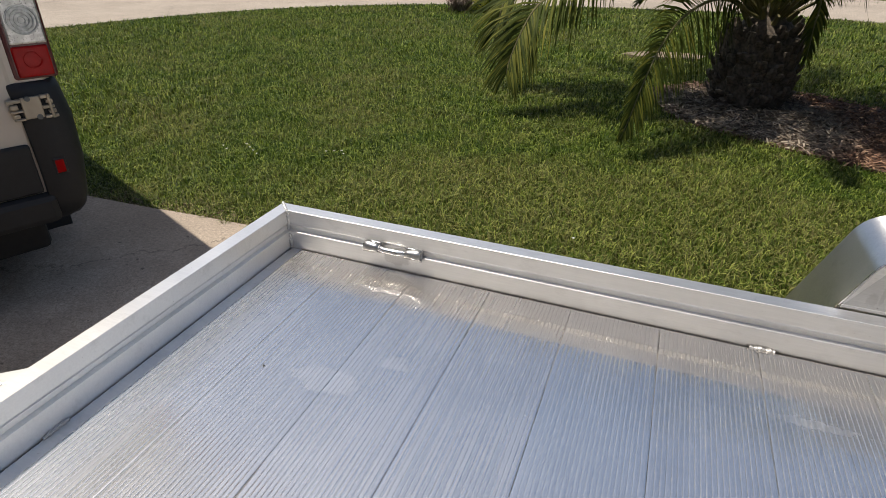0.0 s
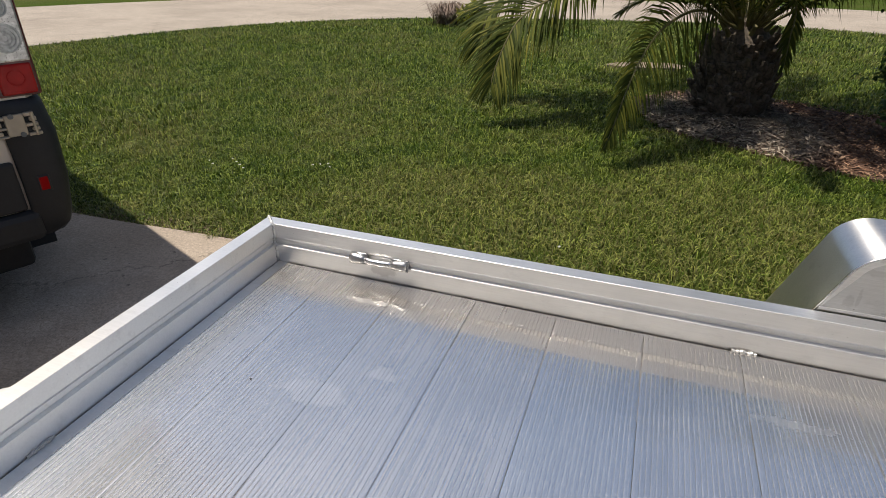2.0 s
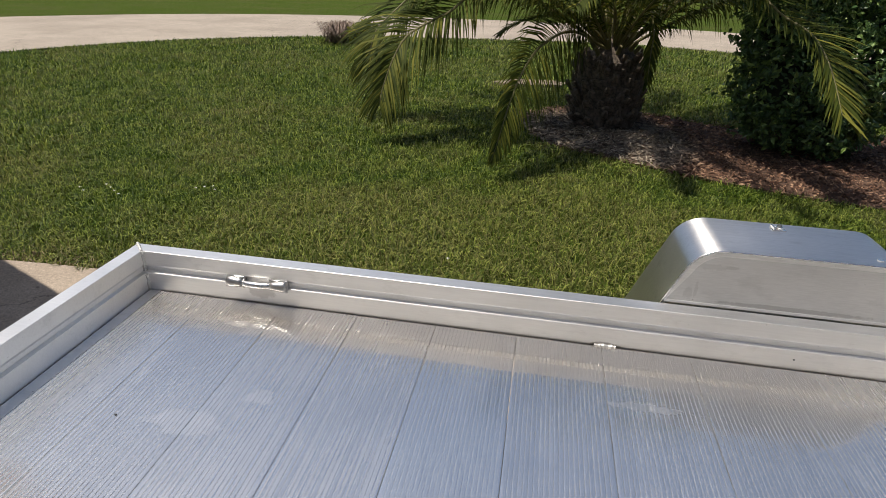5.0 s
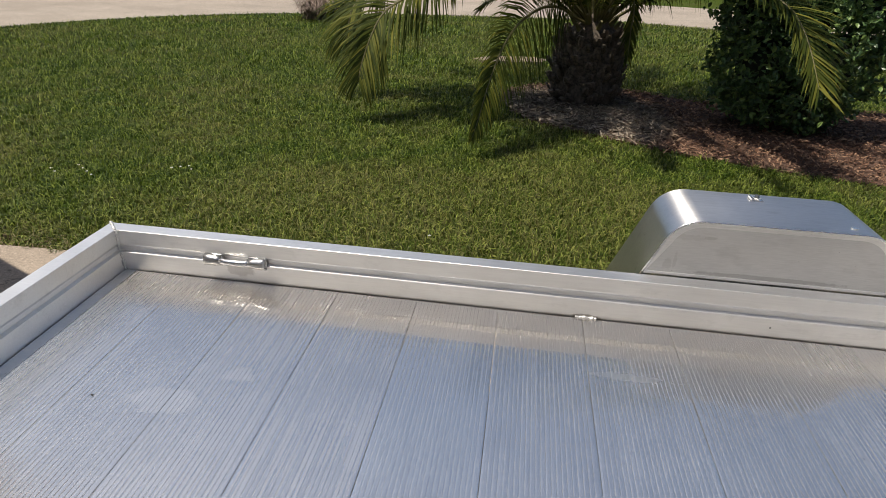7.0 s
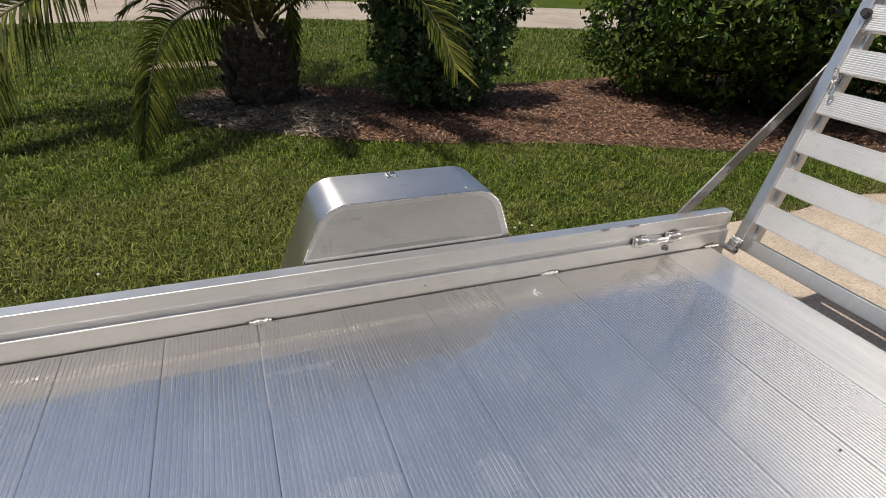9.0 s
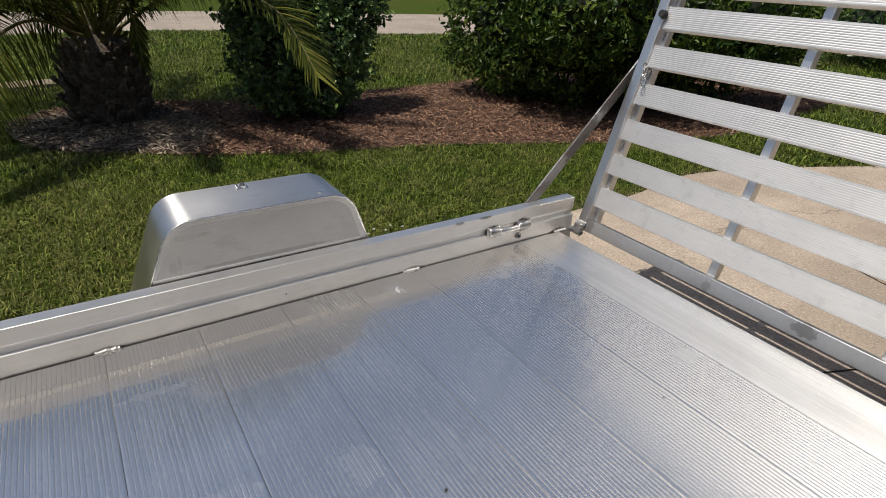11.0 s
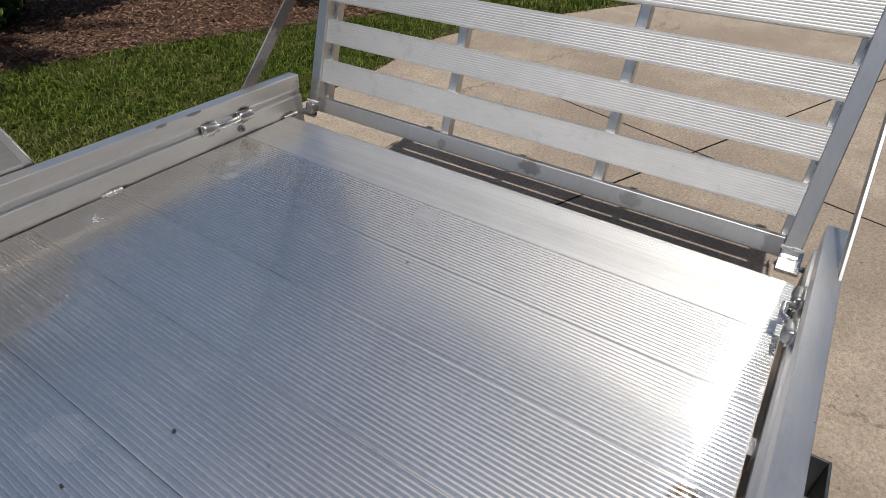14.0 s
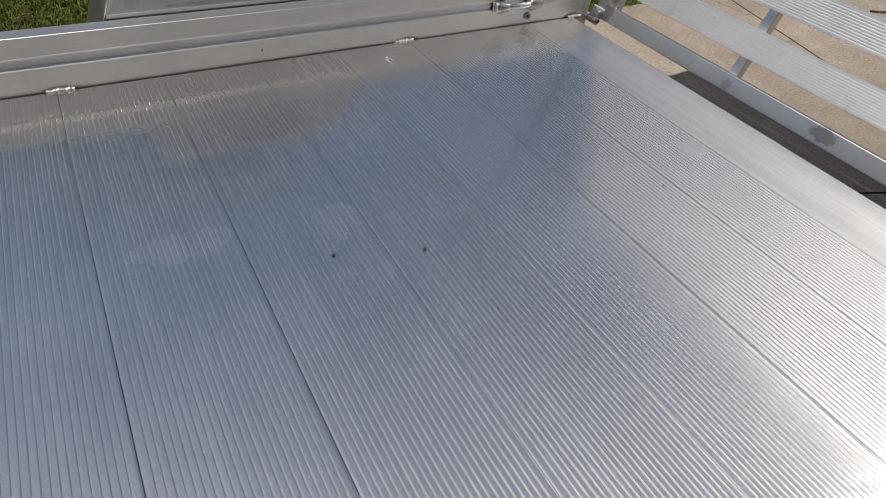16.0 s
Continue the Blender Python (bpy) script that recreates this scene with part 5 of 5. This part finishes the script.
def pebbles(count):
    r = np.random.default_rng(12)
    ball = bmesh.new()
    bmesh.ops.create_icosphere(ball, subdivisions=1, radius=1)
    base = np.array([v.co[:] for v in ball.verts])
    shape = [[v.index for v in f.verts] for f in ball.faces]
    ball.free()
    x, y = r.uniform(9.9, 12.4, count * 2), r.uniform(-1.3, 1.1, count * 2)
    ok = inside(x, y, ROCKS)
    x, y = x[ok][:count], y[ok][:count]
    verts, faces = [], []
    for k in range(len(x)):
        size = r.uniform(0.018, 0.042) * np.array([1, r.uniform(0.6, 1), r.uniform(0.4, 0.7)])
        a = r.uniform(0, math.tau)
        p = base * size * r.uniform(0.85, 1.15, (len(base), 1))
        p = np.stack([p[:, 0] * math.cos(a) - p[:, 1] * math.sin(a) + x[k], p[:, 0] * math.sin(a) + p[:, 1] * math.cos(a) + y[k], p[:, 2] + r.uniform(0.0, 0.02)], 1)
        faces += [[i + len(verts) for i in f] for f in shape]
        verts += p.tolist()
    return raw_mesh("pebbles", verts, faces, leafy("pebble", (0.30, 0.22, 0.14), (0.50, 0.41, 0.29), (0.72, 0.64, 0.52), 0.8))


tagged(new("pebbles", pebbles(1700)), "loose pale tan river pebbles", "pebbles", kind="stuff")

edging = thing("brick_edging", "tan brick edging round the pebble bed", "edging", kind="structure")
brick_mesh = mesh_of("brick", box(-0.10, 0.10, -0.055, 0.055, -0.06, 0.03, 0.006), plain("tan_brick", (0.36, 0.24, 0.15), 0.9, spread=0.25, scale=20, bump=0.4))
edge_line = curve_through([(10.08, -0.66), (10.36, -0.30), (10.56, 0.12), (10.70, 0.55), (10.93, 0.85), (11.45, 1.08)], 8)
way, k = 0.0, 0
for a, b in zip(edge_line, edge_line[1:]):
    a, b = Vector(a), Vector(b)
    way += (b - a).length
    if way > 0.118:
        way = 0.0
        for row in (0, 1):
            side = Vector((-(b - a).y, (b - a).x)).normalized()
            ob = new("brick", brick_mesh)
            ob.parent = edging
            p = b + side * (0.10 - 0.205 * row)
            ob.location, ob.rotation_euler = (p.x, p.y, 0.004 * (k % 3)), (0, 0, math.atan2(side.y, side.x) + 0.06 * math.sin(k * 5))
        k += 1

r = random.Random(31)
coil = []
for k in range(11 * 26):
    a = k / 26 * math.tau
    turn = k // 26
    rad = 0.50 + 0.11 * math.sin(k * 0.037 + 1.0) + 0.05 * math.sin(k * 0.21) + r.uniform(-0.008, 0.008)
    coil.append((10.46 + rad * 1.05 * math.cos(a) + 0.06 * math.sin(k * 0.05), -0.42 + rad * math.sin(a) + 0.05 * math.sin(k * 0.033), 0.050 + 0.009 * turn + 0.014 * math.sin(k * 0.31) + 0.008 * math.sin(k * 0.7)))
hose = new("garden_hose", mesh_of("garden_hose", tube(coil + [(11.2, -0.75, 0.05), (11.5, -1.0, 0.04), (12.0, -1.2, 0.03)], 0.0125, 7), BLACK_RUBBER, True))
tagged(hose, "coiled black garden hose on the pebbles", "hose")
planter = thing("planter_box", "rust-brown slatted planter box behind the pebbles", "planter", pose(12.75, -0.12, 0, 0, 0, 8))
PLANTER = plain("rust_brown_wood", (0.17, 0.10, 0.07), 0.85, spread=0.4, scale=18, bump=0.4)
part("body", box(-0.19, 0.19, -0.55, 0.42, 0, 0.78, 0.01), PLANTER, planter)
board_mesh = mesh_of("board", box(-0.225, -0.191, -0.56, 0.43, -0.028, 0.028, 0.008), PLANTER)
for k in range(11):
    ob = new("board", board_mesh)
    ob.parent = planter
    ob.location = (0.004 * math.sin(k * 4.0), 0, 0.06 + 0.068 * k)
twig = new("fallen_twig", mesh_of("fallen_twig", tube([(6.85, 0.30, 0.006), (6.93, 0.25, 0.012), (7.02, 0.24, 0.008), (7.10, 0.20, 0.006)], lambda t: 0.008 - 0.004 * t, 6), TWIG))
tagged(twig, "short dark twig lying on the driveway", "twig")

slab = new("stepping_stone", mesh_of("stepping_stone", sheet([(-0.62, -0.03), (-0.40, -0.17), (0.0, -0.22), (0.42, -0.20), (0.55, 0.02), (0.38, 0.22), (-0.1, 0.26), (-0.45, 0.15)], -0.05, 0.012), plain("worn_tan_stone", (0.20, 0.155, 0.11), 0.95, spread=0.4, scale=9, bump=0.5)))
slab.matrix_world = pose(1.15, 7.55, 0, 0, 0, 12)
tagged(slab, "flat worn tan stone slab in the lawn", "paving slab")

# ---- dry clump by the street ----
clump = thing("ornamental_grass", "dry brown ornamental grass clump by the street", "grass clump", pose(-3.3, 11.3, 0))
r = np.random.default_rng(5)
n = 420
turn, tall = r.uniform(0, math.tau, n), r.uniform(0.25, 0.6, n)
foot = np.stack([r.normal(0, 0.10, n), r.normal(0, 0.10, n), np.zeros(n)], 1)
d = np.stack([np.cos(turn), np.sin(turn), np.zeros(n)], 1)
w = np.stack([-np.sin(turn), np.cos(turn), np.zeros(n)], 1) * 0.008
up = np.array([0, 0, 1.0])
mid, tip = foot + d * (tall * 0.5)[:, None] + up * (tall * 0.75)[:, None], foot + d * (tall * 1.15)[:, None] + up * (tall * 0.45)[:, None]
verts = np.stack([foot - w, foot + w, mid + w, mid - w, tip], 1).reshape(-1, 3)
faces = []
for k in range(0, 5 * n, 5):
    faces += [(k, k + 1, k + 2, k + 3), (k + 3, k + 2, k + 4)]
straw = new("dry_blades", raw_mesh("dry_blades", verts, faces, leafy("dry_blade", (0.09, 0.06, 0.05), (0.19, 0.14, 0.11), (0.30, 0.23, 0.17), 0.8)))
straw.parent = clump
tagged(straw, kind="stuff")
bush("shrub", "small yellow-green leafy plant by the street", "shrub", pose(-2.72, 11.2, 0), [(0, 0, 0.18, 0.26, 0.2, 0.2), (0.12, 0.05, 0.3, 0.16, 0.15, 0.14)], 420, 0.13, 0.06, leafy("yellow_leaf", (0.12, 0.14, 0.015), (0.26, 0.26, 0.02), (0.42, 0.40, 0.05), 0.5, glow=0.2), 9, 0.2, 4)

# small white blossoms fallen in the grass
petal_verts, petal_faces = [], []
for k, (x, y) in enumerate([(0.91, 1.30)] + [(-1.10 + 0.05 * i, 2.0 + 0.03 * (i % 3)) for i in range(4)] + [(-1.55 - 0.07 * i, 1.75 + 0.05 * (i % 4)) for i in range(6)] + [(2.62 + 0.05 * i, 1.35 + 0.06 * (i % 3)) for i in range(7)] + [(3.1 + 0.06 * i, 1.2 + 0.05 * (i % 2)) for i in range(5)]):
    for leaf in range(4):
        a = leaf * math.tau / 4 + k
        m = len(petal_verts)
        petal_verts += [(x, y, 0.035), (x + 0.008 * math.cos(a - 0.5), y + 0.008 * math.sin(a - 0.5), 0.042), (x + 0.011 * math.cos(a), y + 0.011 * math.sin(a), 0.038), (x + 0.008 * math.cos(a + 0.5), y + 0.008 * math.sin(a + 0.5), 0.042)]
        petal_faces.append((m, m + 1, m + 2, m + 3))
tagged(new("white_blossoms", raw_mesh("white_blossoms", petal_verts, petal_faces, plain("white_petal", (0.6, 0.6, 0.56), 0.6))), "tiny white blossoms fallen in the lawn", "blossoms", kind="stuff")

# ---- closing the place behind the camera and far off ----
# unseen wall and eave, added to cut the sky light in the shadows
STUCCO = plain("tan_stucco", (0.30, 0.26, 0.21), 0.9, spread=0.1, scale=6, bump=0.4)
wall = new("wall_house", mesh_of("wall_house", box(-12, 12, -4.8, -4.5, -0.1, 3.2), STUCCO))
tagged(wall, "unseen plain tan stucco wall added behind the driveway to block sky light", "wall", kind="structure")
roof = new("eave", mesh_of("eave", box(-12.4, 12.4, -7.5, -3.9, 3.2, 3.35, 0.03), STUCCO))
tagged(roof, "unseen plain eave added over the wall to block sky light", "eave", kind="structure")


def treeline(radius, seed):
    """An added ring of far trees: a wall of foliage with an uneven top."""
    bm = bmesh.new()
    rows = []
    for k in range(240):
        a = k / 240 * math.tau
        p = Vector((math.cos(a) * 4, math.sin(a) * 4, seed))
        high = 5.0 + 2.6 * noise.noise(p) + 1.6 * noise.noise(p * 4) + 0.7 * noise.noise(p * 13)
        far = radius + 2 * noise.noise(p * 2 + Vector((9, 0, 0)))
        rows.append([bm.verts.new((2 + far * math.cos(a) + (0.6 * noise.noise(p * 9 + Vector((0, 0, t))) * math.cos(a)), far * math.sin(a) + 0.6 * noise.noise(p * 9 + Vector((0, 0, t))) * math.sin(a), -0.1 + high * t)) for t in (0, 0.25, 0.5, 0.75, 1.0)])
    for a, b in zip(rows, rows[1:] + rows[:1]):
        for i in range(4):
            bm.faces.new((a[i], b[i], b[i + 1], a[i + 1]))
    bmesh.ops.recalc_face_normals(bm, faces=bm.faces)
    return bm


# unseen trees, added to keep the bright low sky out of the reflections
far_foliage = Nodes("far_foliage", Roughness=0.9)
tone = far_foliage.noise(far_foliage.world(), 1.6, 6, 0.7)
far_foliage.to(far_foliage.ramp(tone, (0.3, (0.012, 0.022, 0.008)), (0.7, (0.075, 0.105, 0.03))), "Base Color")
tagged(new("backdrop", mesh_of("backdrop", treeline(42, 3.0), far_foliage.mat)), "unseen far line of dark green trees, added to block the horizon sky", "trees", kind="structure")
